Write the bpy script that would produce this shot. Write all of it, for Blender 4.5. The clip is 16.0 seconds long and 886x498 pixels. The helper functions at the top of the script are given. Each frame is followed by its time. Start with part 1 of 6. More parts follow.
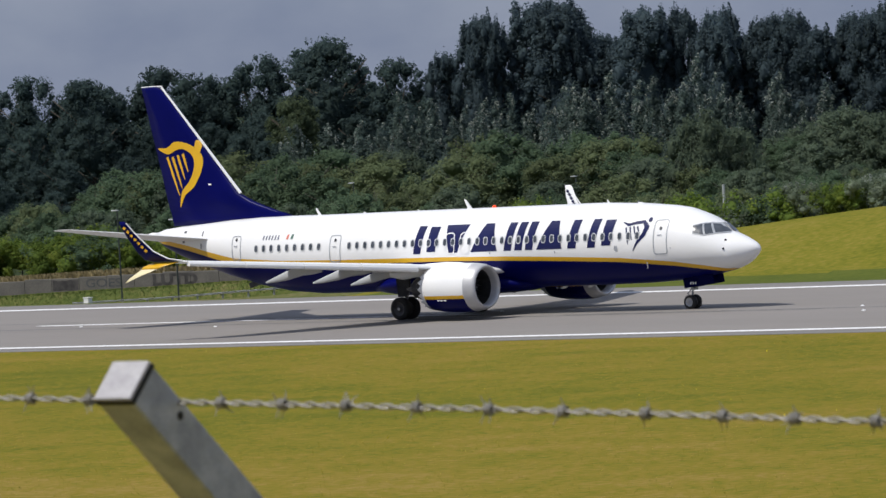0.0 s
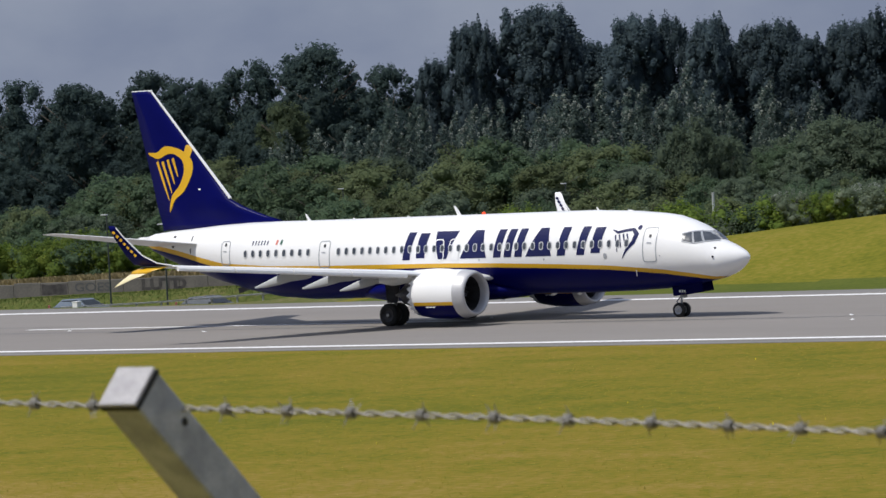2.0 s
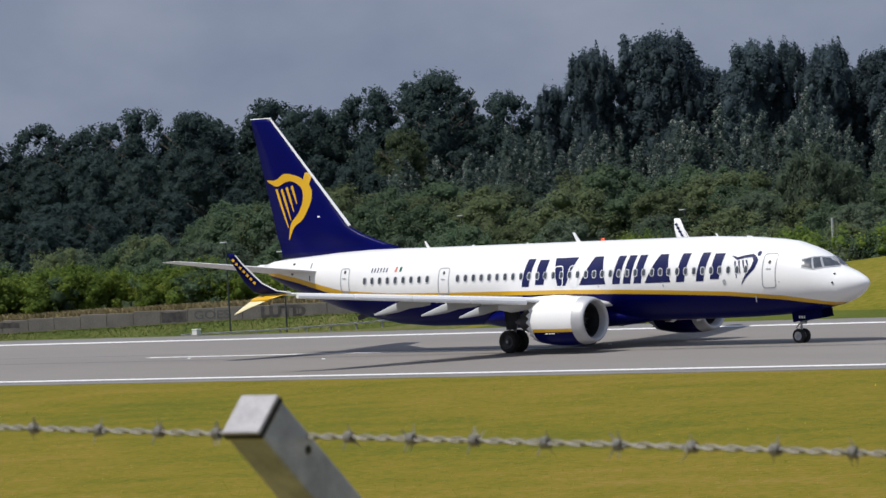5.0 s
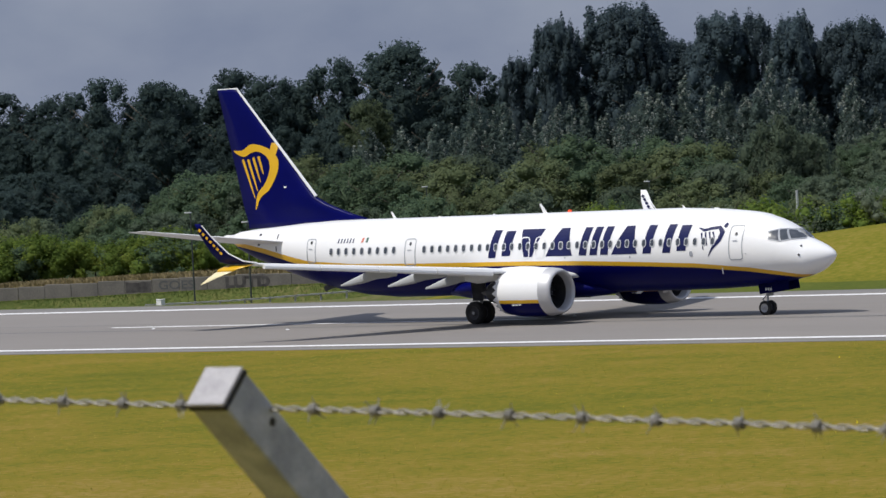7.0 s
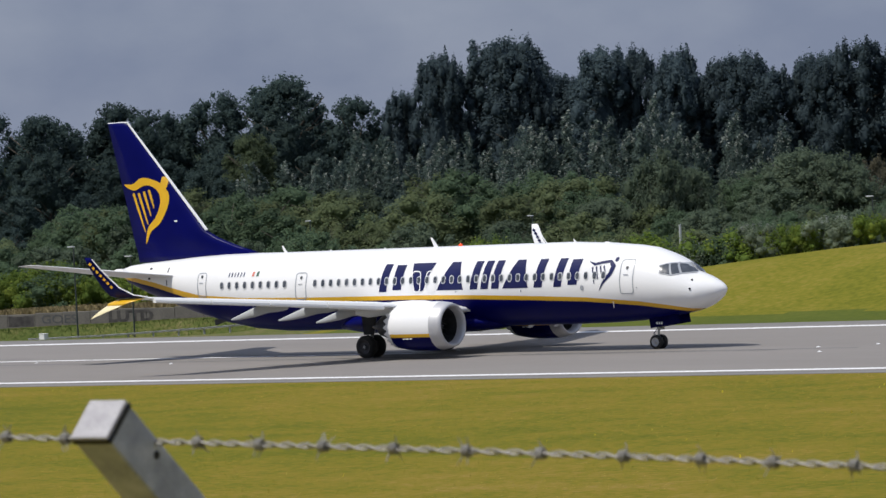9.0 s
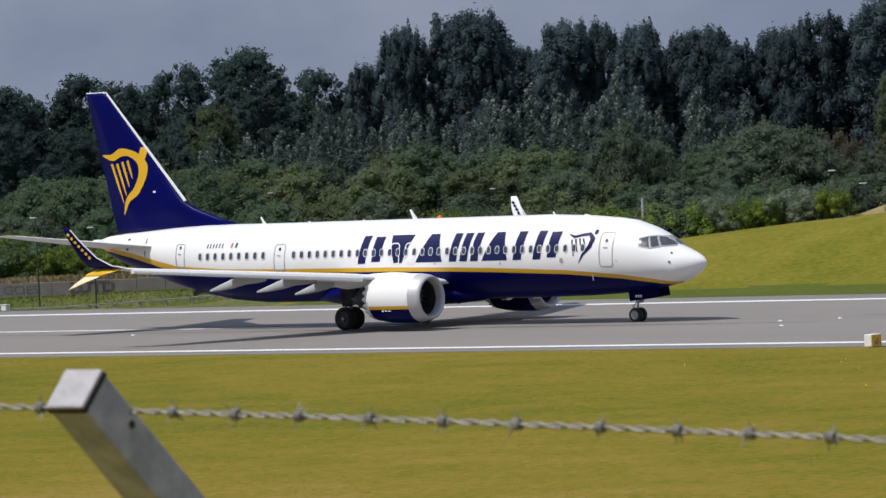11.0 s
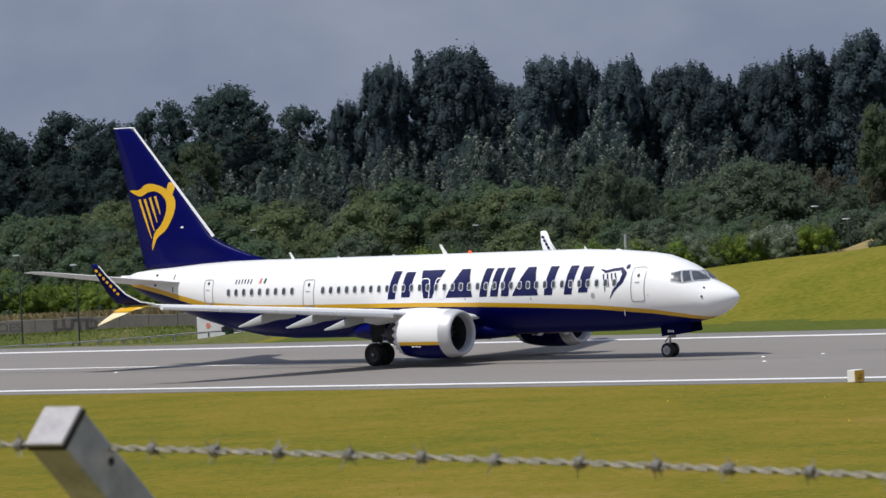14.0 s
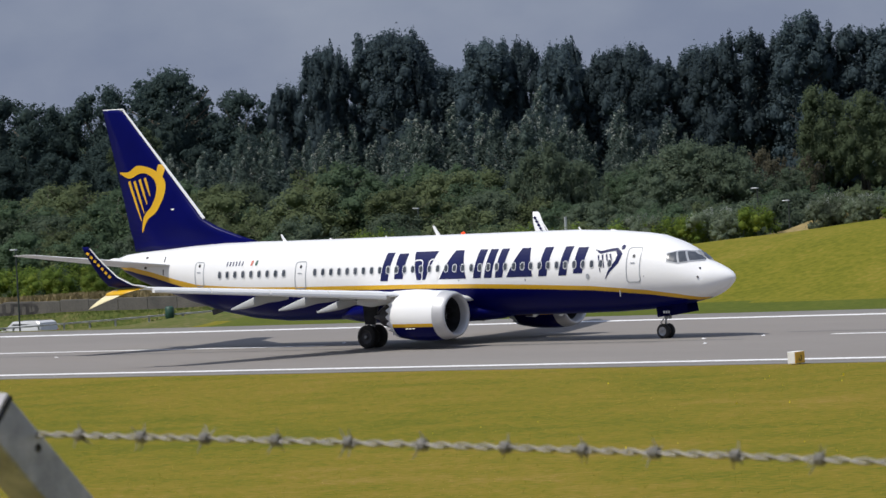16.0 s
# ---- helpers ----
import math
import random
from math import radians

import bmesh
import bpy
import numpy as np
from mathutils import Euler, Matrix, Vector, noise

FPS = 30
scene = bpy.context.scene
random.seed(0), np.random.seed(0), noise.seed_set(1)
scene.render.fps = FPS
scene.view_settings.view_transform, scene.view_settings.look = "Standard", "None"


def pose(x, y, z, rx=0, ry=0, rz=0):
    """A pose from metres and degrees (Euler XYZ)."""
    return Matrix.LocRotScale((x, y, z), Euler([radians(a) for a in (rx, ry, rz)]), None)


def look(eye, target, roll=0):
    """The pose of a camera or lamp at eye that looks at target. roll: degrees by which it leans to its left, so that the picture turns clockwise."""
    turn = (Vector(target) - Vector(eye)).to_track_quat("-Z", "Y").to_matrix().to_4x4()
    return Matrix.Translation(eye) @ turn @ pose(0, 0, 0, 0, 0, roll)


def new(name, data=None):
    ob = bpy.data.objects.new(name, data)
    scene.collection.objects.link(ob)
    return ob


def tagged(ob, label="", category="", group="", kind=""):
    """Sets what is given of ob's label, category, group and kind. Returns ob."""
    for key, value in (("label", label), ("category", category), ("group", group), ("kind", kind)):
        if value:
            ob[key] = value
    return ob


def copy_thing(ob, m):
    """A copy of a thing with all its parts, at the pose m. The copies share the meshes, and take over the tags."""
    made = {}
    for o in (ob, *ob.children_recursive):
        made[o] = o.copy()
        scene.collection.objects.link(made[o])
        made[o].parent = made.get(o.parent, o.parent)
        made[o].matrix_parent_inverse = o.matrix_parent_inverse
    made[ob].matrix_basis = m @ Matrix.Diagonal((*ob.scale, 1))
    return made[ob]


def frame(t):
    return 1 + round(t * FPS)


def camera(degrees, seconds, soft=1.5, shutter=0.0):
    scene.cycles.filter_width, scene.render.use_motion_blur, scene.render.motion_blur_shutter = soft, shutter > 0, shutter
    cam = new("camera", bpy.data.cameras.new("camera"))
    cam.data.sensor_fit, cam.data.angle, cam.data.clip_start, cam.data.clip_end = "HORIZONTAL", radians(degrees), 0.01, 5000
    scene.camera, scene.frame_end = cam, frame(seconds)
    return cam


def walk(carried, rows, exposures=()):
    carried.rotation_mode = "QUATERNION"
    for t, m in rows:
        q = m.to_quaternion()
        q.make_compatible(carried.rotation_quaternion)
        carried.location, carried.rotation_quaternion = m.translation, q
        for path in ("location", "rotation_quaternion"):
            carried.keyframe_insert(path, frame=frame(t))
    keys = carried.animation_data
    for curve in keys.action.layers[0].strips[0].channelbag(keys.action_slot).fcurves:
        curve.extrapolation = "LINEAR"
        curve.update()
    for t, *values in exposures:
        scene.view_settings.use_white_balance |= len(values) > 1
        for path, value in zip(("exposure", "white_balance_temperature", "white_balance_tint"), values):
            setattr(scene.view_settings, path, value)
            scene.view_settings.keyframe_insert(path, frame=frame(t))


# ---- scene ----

# ---- camera ----
cam = camera(9.69, 16.0, soft=1.5)
cam.data.dof.use_dof = True
cam.data.dof.focus_distance = 262.0
cam.data.dof.aperture_fstop = 39.0
walk(cam, [
    (0.0, look((143.082, -204.953, 10.731), (-12.11, -9.08, 3.664), -3.421)),
    (0.5, look((143.084, -204.951, 10.735), (-12.41, -9.32, 3.774), -3.357)),
    (1.0, look((143.078, -204.957, 10.735), (-12.20, -9.13, 4.391), -3.209)),
    (1.5, look((143.074, -204.959, 10.735), (-12.09, -9.05, 3.996), -3.150)),
    (2.0, look((143.066, -204.966, 10.734), (-11.70, -8.75, 3.942), -3.054)),
    (2.5, look((143.060, -204.971, 10.734), (-11.87, -8.86, 4.468), -2.913)),
    (3.0, look((143.059, -204.972, 10.734), (-11.77, -8.80, 4.166), -2.843)),
    (3.5, look((143.056, -204.974, 10.734), (-12.17, -9.10, 4.627), -2.745)),
    (4.0, look((143.058, -204.972, 10.733), (-12.33, -9.22, 4.825), -2.931)),
    (4.5, look((143.063, -204.968, 10.734), (-12.84, -9.61, 5.154), -3.026)),
    (5.0, look((143.062, -204.969, 10.735), (-16.09, -12.24, 5.535), -3.259)),
    (5.2, look((143.059, -204.971, 10.736), (-16.82, -12.84, 6.047), -2.977)),
    (7.3, look((143.062, -204.969, 10.737), (-13.77, -10.41, 3.779), -3.059)),
    (7.5, look((143.061, -204.970, 10.737), (-12.57, -9.43, 4.154), -3.028)),
    (8.0, look((143.062, -204.969, 10.737), (-10.73, -7.94, 5.450), -3.111)),
    (8.5, look((143.063, -204.968, 10.736), (-10.31, -7.61, 5.607), -3.016)),
    (8.7, look((143.063, -204.969, 10.736), (-10.49, -7.76, 5.473), -3.042)),
    (10.8, look((143.047, -204.981, 10.733), (-9.13, -6.72, 4.828), -2.737)),
    (11.0, look((143.047, -204.981, 10.734), (-9.03, -6.67, 3.995), -2.787)),
    (11.5, look((143.042, -204.985, 10.734), (-8.60, -6.39, 2.828), -2.765)),
    (12.0, look((143.046, -204.982, 10.733), (-8.28, -6.15, 2.667), -3.000)),
    (12.5, look((143.050, -204.979, 10.734), (-8.98, -6.67, 2.912), -2.956)),
    (13.0, look((143.052, -204.977, 10.734), (-9.67, -7.18, 3.546), -2.856)),
    (13.5, look((143.053, -204.976, 10.734), (-9.22, -6.81, 4.053), -2.741)),
    (14.0, look((143.051, -204.978, 10.733), (-8.34, -6.09, 5.705), -2.922)),
    (14.5, look((143.059, -204.972, 10.733), (-7.67, -5.58, 5.975), -3.119)),
    (15.0, look((143.060, -204.970, 10.734), (-6.92, -5.02, 5.597), -3.266)),
    (15.5, look((143.061, -204.970, 10.734), (-6.83, -4.97, 5.207), -3.114)),
    (16.0, look((143.065, -204.967, 10.734), (-6.08, -4.41, 4.754), -3.151)),
])

# ---- sky, sun ----
SUN_FROM = Vector((-0.26, -0.52, 1.0)).normalized()
world = bpy.data.worlds.new("sky")
scene.world = world
world.use_nodes = True
wn, wl = world.node_tree.nodes, world.node_tree.links
wn.clear()
w_out, w_bg, w_mix = wn.new("ShaderNodeOutputWorld"), wn.new("ShaderNodeBackground"), wn.new("ShaderNodeMix")
w_sky, w_noise, w_ramp = wn.new("ShaderNodeTexSky"), wn.new("ShaderNodeTexNoise"), wn.new("ShaderNodeValToRGB")
w_map, w_co, w_scale = wn.new("ShaderNodeMapping"), wn.new("ShaderNodeTexCoord"), wn.new("ShaderNodeMix")
w_sky.sky_type, w_sky.sun_disc = "NISHITA", False
w_sky.sun_elevation = math.asin(SUN_FROM.z)
w_sky.sun_rotation = math.atan2(SUN_FROM.x, SUN_FROM.y)
w_map.inputs["Scale"].default_value = (9.0, 9.0, 16.0)
w_noise.inputs["Scale"].default_value = 3.0
w_noise.inputs["Detail"].default_value = 5.0
w_noise.inputs["Roughness"].default_value = 0.5
w_ramp.color_ramp.elements[0].position, w_ramp.color_ramp.elements[1].position = 0.35, 0.72
w_ramp.color_ramp.elements[0].color = (1.66, 2.02, 2.98, 1)
w_ramp.color_ramp.elements[1].color = (2.30, 2.65, 3.52, 1)
w_mix.data_type = "RGBA"
w_mix.inputs[0].default_value = 0.94
wl.new(w_co.outputs["Generated"], w_map.inputs[0])
wl.new(w_map.outputs[0], w_noise.inputs["Vector"])
wl.new(w_noise.outputs[0], w_ramp.inputs[0])
wl.new(w_sky.outputs[0], w_mix.inputs[6])
wl.new(w_ramp.outputs[0], w_mix.inputs[7])
w_sep, w_up = wn.new("ShaderNodeSeparateXYZ"), wn.new("ShaderNodeMapRange")
w_up.inputs[1].default_value, w_up.inputs[2].default_value = 0.15, 0.75
w_up.inputs[3].default_value, w_up.inputs[4].default_value = 1.0, 1.5
w_scale.data_type, w_scale.blend_type = "RGBA", "MULTIPLY"
w_scale.inputs[0].default_value = 1.0
wl.new(w_co.outputs["Generated"], w_sep.inputs[0])
wl.new(w_sep.outputs[2], w_up.inputs[0])
wl.new(w_mix.outputs[2], w_scale.inputs[6])
wl.new(w_up.outputs[0], w_scale.inputs[7])
wl.new(w_scale.outputs[2], w_bg.inputs[0])
w_bg.inputs[1].default_value = 0.115
wl.new(w_bg.outputs[0], w_out.inputs[0])
sun = new("sun", bpy.data.lights.new("sun", "SUN"))
sun.data.energy, sun.data.angle, sun.data.color = 3.9, radians(0.53), (1.0, 0.96, 0.895)
sun.matrix_world = look(SUN_FROM * 300, (0, 0, 0))


# ---- materials ----
def material(name, colours, rough=0.5, metal=0.0, scale=8.0, fine=0.0, bump=0.0, bump_scale=60.0,
             island=0.0, through_light=0.0, stretch=(1, 1, 1), coat=0.0, low=0.3, high=0.7, glow=0.0, shine=0.5):
    """Two colours mixed by noise at two scales, with relief; island varies the joined leaves one by one."""
    m = bpy.data.materials.new(name)
    m.use_nodes = True
    n, l = m.node_tree.nodes, m.node_tree.links
    b = n["Principled BSDF"]
    b.inputs["Specular IOR Level"].default_value = shine
    a, c = colours[0], colours[-1]
    co, mp, tex = n.new("ShaderNodeTexCoord"), n.new("ShaderNodeMapping"), n.new("ShaderNodeTexNoise")
    mp.inputs["Scale"].default_value = stretch
    tex.inputs["Scale"].default_value, tex.inputs["Detail"].default_value = scale, 6.0
    l.new(co.outputs["Object"], mp.inputs[0])
    l.new(mp.outputs[0], tex.inputs["Vector"])
    ramp = n.new("ShaderNodeValToRGB")
    ramp.color_ramp.elements[0].position, ramp.color_ramp.elements[1].position = low, high
    ramp.color_ramp.elements[0].color, ramp.color_ramp.elements[1].color = (*a, 1), (*c, 1)
    if len(colours) == 3:
        e = ramp.color_ramp.elements.new((low + high) / 2)
        e.color = (*colours[1], 1)
    factor = tex.outputs[0]
    if island:
        geo, mix = n.new("ShaderNodeNewGeometry"), n.new("ShaderNodeMix")
        mix.inputs[0].default_value = island
        l.new(tex.outputs[0], mix.inputs[2])
        l.new(geo.outputs["Random Per Island"], mix.inputs[3])
        factor = mix.outputs[0]
    if fine:
        t2, mix2 = n.new("ShaderNodeTexNoise"), n.new("ShaderNodeMix")
        t2.inputs["Scale"].default_value, t2.inputs["Detail"].default_value = scale * 14, 4.0
        l.new(mp.outputs[0], t2.inputs["Vector"])
        mix2.inputs[0].default_value = fine
        l.new(factor, mix2.inputs[2])
        l.new(t2.outputs[0], mix2.inputs[3])
        factor = mix2.outputs[0]
    l.new(factor, ramp.inputs[0])
    l.new(ramp.outputs[0], b.inputs["Base Color"])
    b.inputs["Roughness"].default_value, b.inputs["Metallic"].default_value = rough, metal
    b.inputs["Coat Weight"].default_value = coat
    if glow:
        l.new(ramp.outputs[0], b.inputs["Emission Color"])
        b.inputs["Emission Strength"].default_value = glow
    if bump:
        t3, bp = n.new("ShaderNodeTexNoise"), n.new("ShaderNodeBump")
        t3.inputs["Scale"].default_value, t3.inputs["Detail"].default_value = bump_scale, 5.0
        l.new(mp.outputs[0], t3.inputs["Vector"])
        l.new(t3.outputs[0], bp.inputs["Height"])
        bp.inputs["Strength"].default_value, bp.inputs["Distance"].default_value = bump, 0.02
        l.new(bp.outputs[0], b.inputs["Normal"])
    if through_light:
        tr, sh = n.new("ShaderNodeBsdfTranslucent"), n.new("ShaderNodeMixShader")
        l.new(ramp.outputs[0], tr.inputs[0])
        sh.inputs[0].default_value = through_light
        l.new(b.outputs[0], sh.inputs[1])
        l.new(tr.outputs[0], sh.inputs[2])
        l.new(sh.outputs[0], n["Material Output"].inputs[0])
    return m


WHITE = material("white_paint", ((0.86, 0.86, 0.86), (0.81, 0.815, 0.82)), 0.28, scale=0.6, fine=0.3, coat=0.3)
NAVY = material("navy_paint", ((0.0012, 0.0022, 0.070), (0.0018, 0.003, 0.088)), 0.32, scale=0.7, fine=0.2, shine=0.08)
YELLOW = material("yellow_paint", ((0.72, 0.42, 0.015), (0.66, 0.37, 0.02)), 0.32, scale=1.0, fine=0.3)
CREAM = material("pale_yellow_paint", ((0.80, 0.68, 0.36), (0.80, 0.74, 0.55)), 0.32, scale=0.8, fine=0.2)
LETTER = material("letter_blue", ((0.009, 0.012, 0.068), (0.014, 0.018, 0.085)), 0.35, scale=1.0, shine=0.25)
WING_GREY = material("wing_grey", ((0.79, 0.79, 0.80), (0.72, 0.73, 0.74)), 0.35, scale=0.7, fine=0.4)
LIP = material("bare_metal", ((0.56, 0.56, 0.57), (0.47, 0.47, 0.49)), 0.5, 0.35, scale=2.0, fine=0.3)
# darker than the wing grey: includes the shade below the wing
FAIRING_SHADE = material("fairing_shade_grey", ((0.46, 0.47, 0.48), (0.39, 0.40, 0.41)), 0.5, scale=1.2, fine=0.4)
DARK = material("dark_metal", ((0.035, 0.035, 0.04), (0.07, 0.07, 0.075)), 0.45, 0.5, scale=3.0)
BLADE = material("fan_blade", ((0.10, 0.10, 0.11), (0.16, 0.16, 0.17)), 0.35, 0.7, scale=4.0)
STEEL = material("gear_steel", ((0.45, 0.46, 0.47), (0.28, 0.28, 0.29)), 0.4, 0.3, scale=5.0)
RUBBER = material("rubber", ((0.012, 0.012, 0.013), (0.028, 0.027, 0.026)), 0.8, scale=6.0, bump=0.2)
GLASS = material("dark_glass", ((0.05, 0.06, 0.075), (0.09, 0.10, 0.12)), 0.22, scale=2.0, coat=0.1, shine=0.35)
FRAME = material("window_frame_grey", ((0.52, 0.53, 0.55), (0.60, 0.61, 0.62)), 0.4, scale=3.0)
CAR_GLASS = material("car_glass", ((0.012, 0.016, 0.018), (0.022, 0.026, 0.028)), 0.15, scale=2.0, shine=0.2)
SEAM = material("seam_grey", ((0.30, 0.32, 0.36), (0.38, 0.40, 0.43)), 0.5, scale=3.0)
REDGLOW = material("red_beacon_glass", ((0.9, 0.06, 0.01), (1.0, 0.10, 0.02)), 0.2, glow=0.35)
GREENF = material("flag_green", ((0.03, 0.10, 0.07), (0.03, 0.12, 0.08)), 0.4)
ORANGEF = material("flag_orange", ((0.62, 0.20, 0.15), (0.58, 0.18, 0.13)), 0.4)


def grass_material(name, stops):
    """Meadow turf: broad drifts, metre-wide patches and fine mottling mixed into one colour ramp."""
    m = material(name, (stops[0], stops[-1]), 0.95, scale=0.04, bump=0.25, bump_scale=3.0, shine=0.08)
    n, l = m.node_tree.nodes, m.node_tree.links
    co = n.new("ShaderNodeTexCoord")
    total = None
    for scale, detail, weight in ((0.028, 3.0, 0.9), (0.30, 4.0, 0.7), (2.6, 6.0, 1.2)):
        t, k = n.new("ShaderNodeTexNoise"), n.new("ShaderNodeMath")
        t.inputs["Scale"].default_value, t.inputs["Detail"].default_value = scale, detail
        l.new(co.outputs["Object"], t.inputs["Vector"])
        k.operation = "MULTIPLY_ADD"
        k.inputs[1].default_value = weight
        l.new(t.outputs[0], k.inputs[0])
        if total is None:
            k.inputs[2].default_value = 0.5 - 0.5 * (0.9 + 0.7 + 1.2)
        else:
            l.new(total, k.inputs[2])
        total = k.outputs[0]
    ramp = n.new("ShaderNodeValToRGB")
    ramp.color_ramp.elements[0].position, ramp.color_ramp.elements[1].position = 0.22, 0.80
    ramp.color_ramp.elements[0].color, ramp.color_ramp.elements[1].color = (*stops[0], 1), (*stops[-1], 1)
    for k, c in enumerate(stops[1:-1]):
        e = ramp.color_ramp.elements.new(0.22 + 0.58 * (k + 1) / (len(stops) - 1))
        e.color = (*c, 1)
    l.new(total, ramp.inputs[0])
    l.new(ramp.outputs[0], n["Principled BSDF"].inputs["Base Color"])
    return m


GRASS = grass_material("grass", ((0.096, 0.105, 0.009), (0.129, 0.126, 0.011), (0.166, 0.140, 0.014), (0.198, 0.148, 0.021), (0.234, 0.168, 0.042)))
BANK_GRASS = grass_material("bank_grass", ((0.106, 0.115, 0.012), (0.138, 0.136, 0.015), (0.167, 0.150, 0.020), (0.200, 0.165, 0.033)))
DRY_GROUND = grass_material("dry_ground", ((0.20, 0.165, 0.07), (0.26, 0.20, 0.09), (0.30, 0.23, 0.11)))
FOOT_GRASS = grass_material("foot_grass", ((0.070, 0.092, 0.016), (0.084, 0.104, 0.018), (0.098, 0.112, 0.021)))
VERGE_GROUND = grass_material("verge_ground", ((0.062, 0.085, 0.022), (0.080, 0.100, 0.026), (0.105, 0.112, 0.034), (0.15, 0.135, 0.06)))
VERGE = material("verge_grass", ((0.068, 0.105, 0.028), (0.082, 0.118, 0.033), (0.098, 0.126, 0.040)), 0.9, scale=0.4, island=0.3, through_light=0.4, shine=0.05)
BLADES = material("grass_tuft", ((0.15, 0.175, 0.014), (0.28, 0.255, 0.026), (0.46, 0.37, 0.10)), 0.8, scale=0.05, island=0.7,
                  through_light=0.5, low=0.25, high=0.75)
STRAW = material("dry_grass", ((0.20, 0.16, 0.075), (0.30, 0.24, 0.12)), 0.9, scale=0.4, island=0.5, through_light=0.2)
BLOSSOM = material("yellow_blossom", ((0.62, 0.50, 0.01), (0.75, 0.62, 0.02)), 0.7, scale=1.0)
TARMAC = material("runway_asphalt", ((0.186, 0.170, 0.157), (0.226, 0.208, 0.192)), 0.85, scale=0.12, fine=0.35, bump=0.3,
                  bump_scale=20.0, stretch=(0.25, 1, 1))
SHOULDER = material("shoulder_asphalt", ((0.15, 0.145, 0.14), (0.20, 0.19, 0.18)), 0.9, scale=0.3, fine=0.4, bump=0.3)
ROADM = material("road_asphalt", ((0.055, 0.055, 0.057), (0.085, 0.083, 0.082)), 0.85, scale=0.5, fine=0.4)
PAINT = material("line_paint", ((0.70, 0.70, 0.70), (0.82, 0.82, 0.82)), 0.7, scale=0.9, fine=0.6)
SKID = material("tyre_mark", ((0.10, 0.098, 0.098), (0.15, 0.147, 0.147)), 0.8, scale=0.6, fine=0.5, stretch=(0.1, 1, 1))
CONCRETE = material("concrete", ((0.062, 0.060, 0.056), (0.15, 0.138, 0.12)), 0.9, scale=0.6, fine=0.4, bump=0.4, bump_scale=8.0)
GRAFFITI = material("graffiti_black", ((0.018, 0.016, 0.016), (0.06, 0.055, 0.052)), 0.7, scale=2.0)
GRAFFITI_FADED = material("graffiti_faded", ((0.045, 0.050, 0.052), (0.07, 0.072, 0.072)), 0.8, scale=2.0)
GALV = material("galvanised_steel", ((0.24, 0.25, 0.28), (0.36, 0.375, 0.41), (0.54, 0.55, 0.58)), 0.55, 0.0, scale=24.0, fine=0.3, shine=0.25,
                bump=0.08, bump_scale=90.0)
CAPM = material("post_cap", ((0.27, 0.26, 0.285), (0.45, 0.44, 0.45)), 0.6, 0.0, scale=45.0, fine=0.5, bump=0.15, bump_scale=120.0)
GASKET = material("black_gasket", ((0.01, 0.01, 0.01), (0.02, 0.02, 0.02)), 0.6)
WIRE = material("wire_steel", ((0.20, 0.19, 0.17), (0.34, 0.325, 0.295)), 0.5, 0.3, scale=120.0)
POLEM = material("pole_grey", ((0.40, 0.42, 0.43), (0.52, 0.54, 0.55)), 0.5, 0.3, scale=3.0)
POLEDARK = material("pole_dark", ((0.02, 0.03, 0.028), (0.04, 0.05, 0.045)), 0.6, scale=3.0)
BARK = material("bark", ((0.045, 0.038, 0.03), (0.09, 0.078, 0.06)), 0.9, scale=3.0, bump=0.5, bump_scale=12.0)


def leaf_material(name, colours):
    """Leaves: light passes through them, and every tree has its own shade of the colour."""
    m = material(name, colours, 0.8, scale=0.35, island=0.35, through_light=0.5, low=0.2, high=0.8, shine=0.1)
    n, l = m.node_tree.nodes, m.node_tree.links
    info, span, tint = n.new("ShaderNodeObjectInfo"), n.new("ShaderNodeMapRange"), n.new("ShaderNodeHueSaturation")
    span.inputs[3].default_value, span.inputs[4].default_value = 0.82, 1.2
    l.new(info.outputs["Random"], span.inputs[0])
    l.new(span.outputs[0], tint.inputs["Value"])
    ramp = n["Color Ramp"]
    l.new(ramp.outputs[0], tint.inputs["Color"])
    for node, socket in (("Principled BSDF", "Base Color"), ("Translucent BSDF", 0)):
        l.new(tint.outputs[0], n[node].inputs[socket])
    return m


# distance haze is put into the wood's leaf colours: lifted darks, added blue
LEAF_DARK_HAZE = leaf_material("leaves_dark_haze", ((0.044, 0.069, 0.069), (0.055, 0.084, 0.080), (0.069, 0.100, 0.087)))
LEAF_ASH = leaf_material("leaves_ash", ((0.083, 0.112, 0.066), (0.101, 0.134, 0.075), (0.124, 0.155, 0.085)))
LEAF_BLUE_HAZE = leaf_material("leaves_blue_haze", ((0.061, 0.089, 0.105), (0.074, 0.107, 0.121), (0.092, 0.128, 0.138)))
LEAF_SAP_HAZE = leaf_material("leaves_poplar_haze", ((0.074, 0.106, 0.096), (0.090, 0.125, 0.109), (0.113, 0.149, 0.127)))
LEAF_SILVER = leaf_material("leaves_silver", ((0.22, 0.25, 0.22), (0.32, 0.35, 0.31), (0.42, 0.45, 0.40)))
LEAF_SHRUB = leaf_material("leaves_shrub", ((0.080, 0.126, 0.077), (0.099, 0.148, 0.086), (0.121, 0.172, 0.097)))
LEAF_GREY = leaf_material("leaves_grey", ((0.089, 0.122, 0.084), (0.108, 0.143, 0.096), (0.132, 0.168, 0.113)))
LEAF_OLIVE = leaf_material("leaves_olive", ((0.109, 0.142, 0.071), (0.132, 0.164, 0.083), (0.161, 0.189, 0.096)))
LEAF_BROWN = leaf_material("leaves_brown", ((0.095, 0.092, 0.064), (0.115, 0.108, 0.074), (0.14, 0.125, 0.086)))
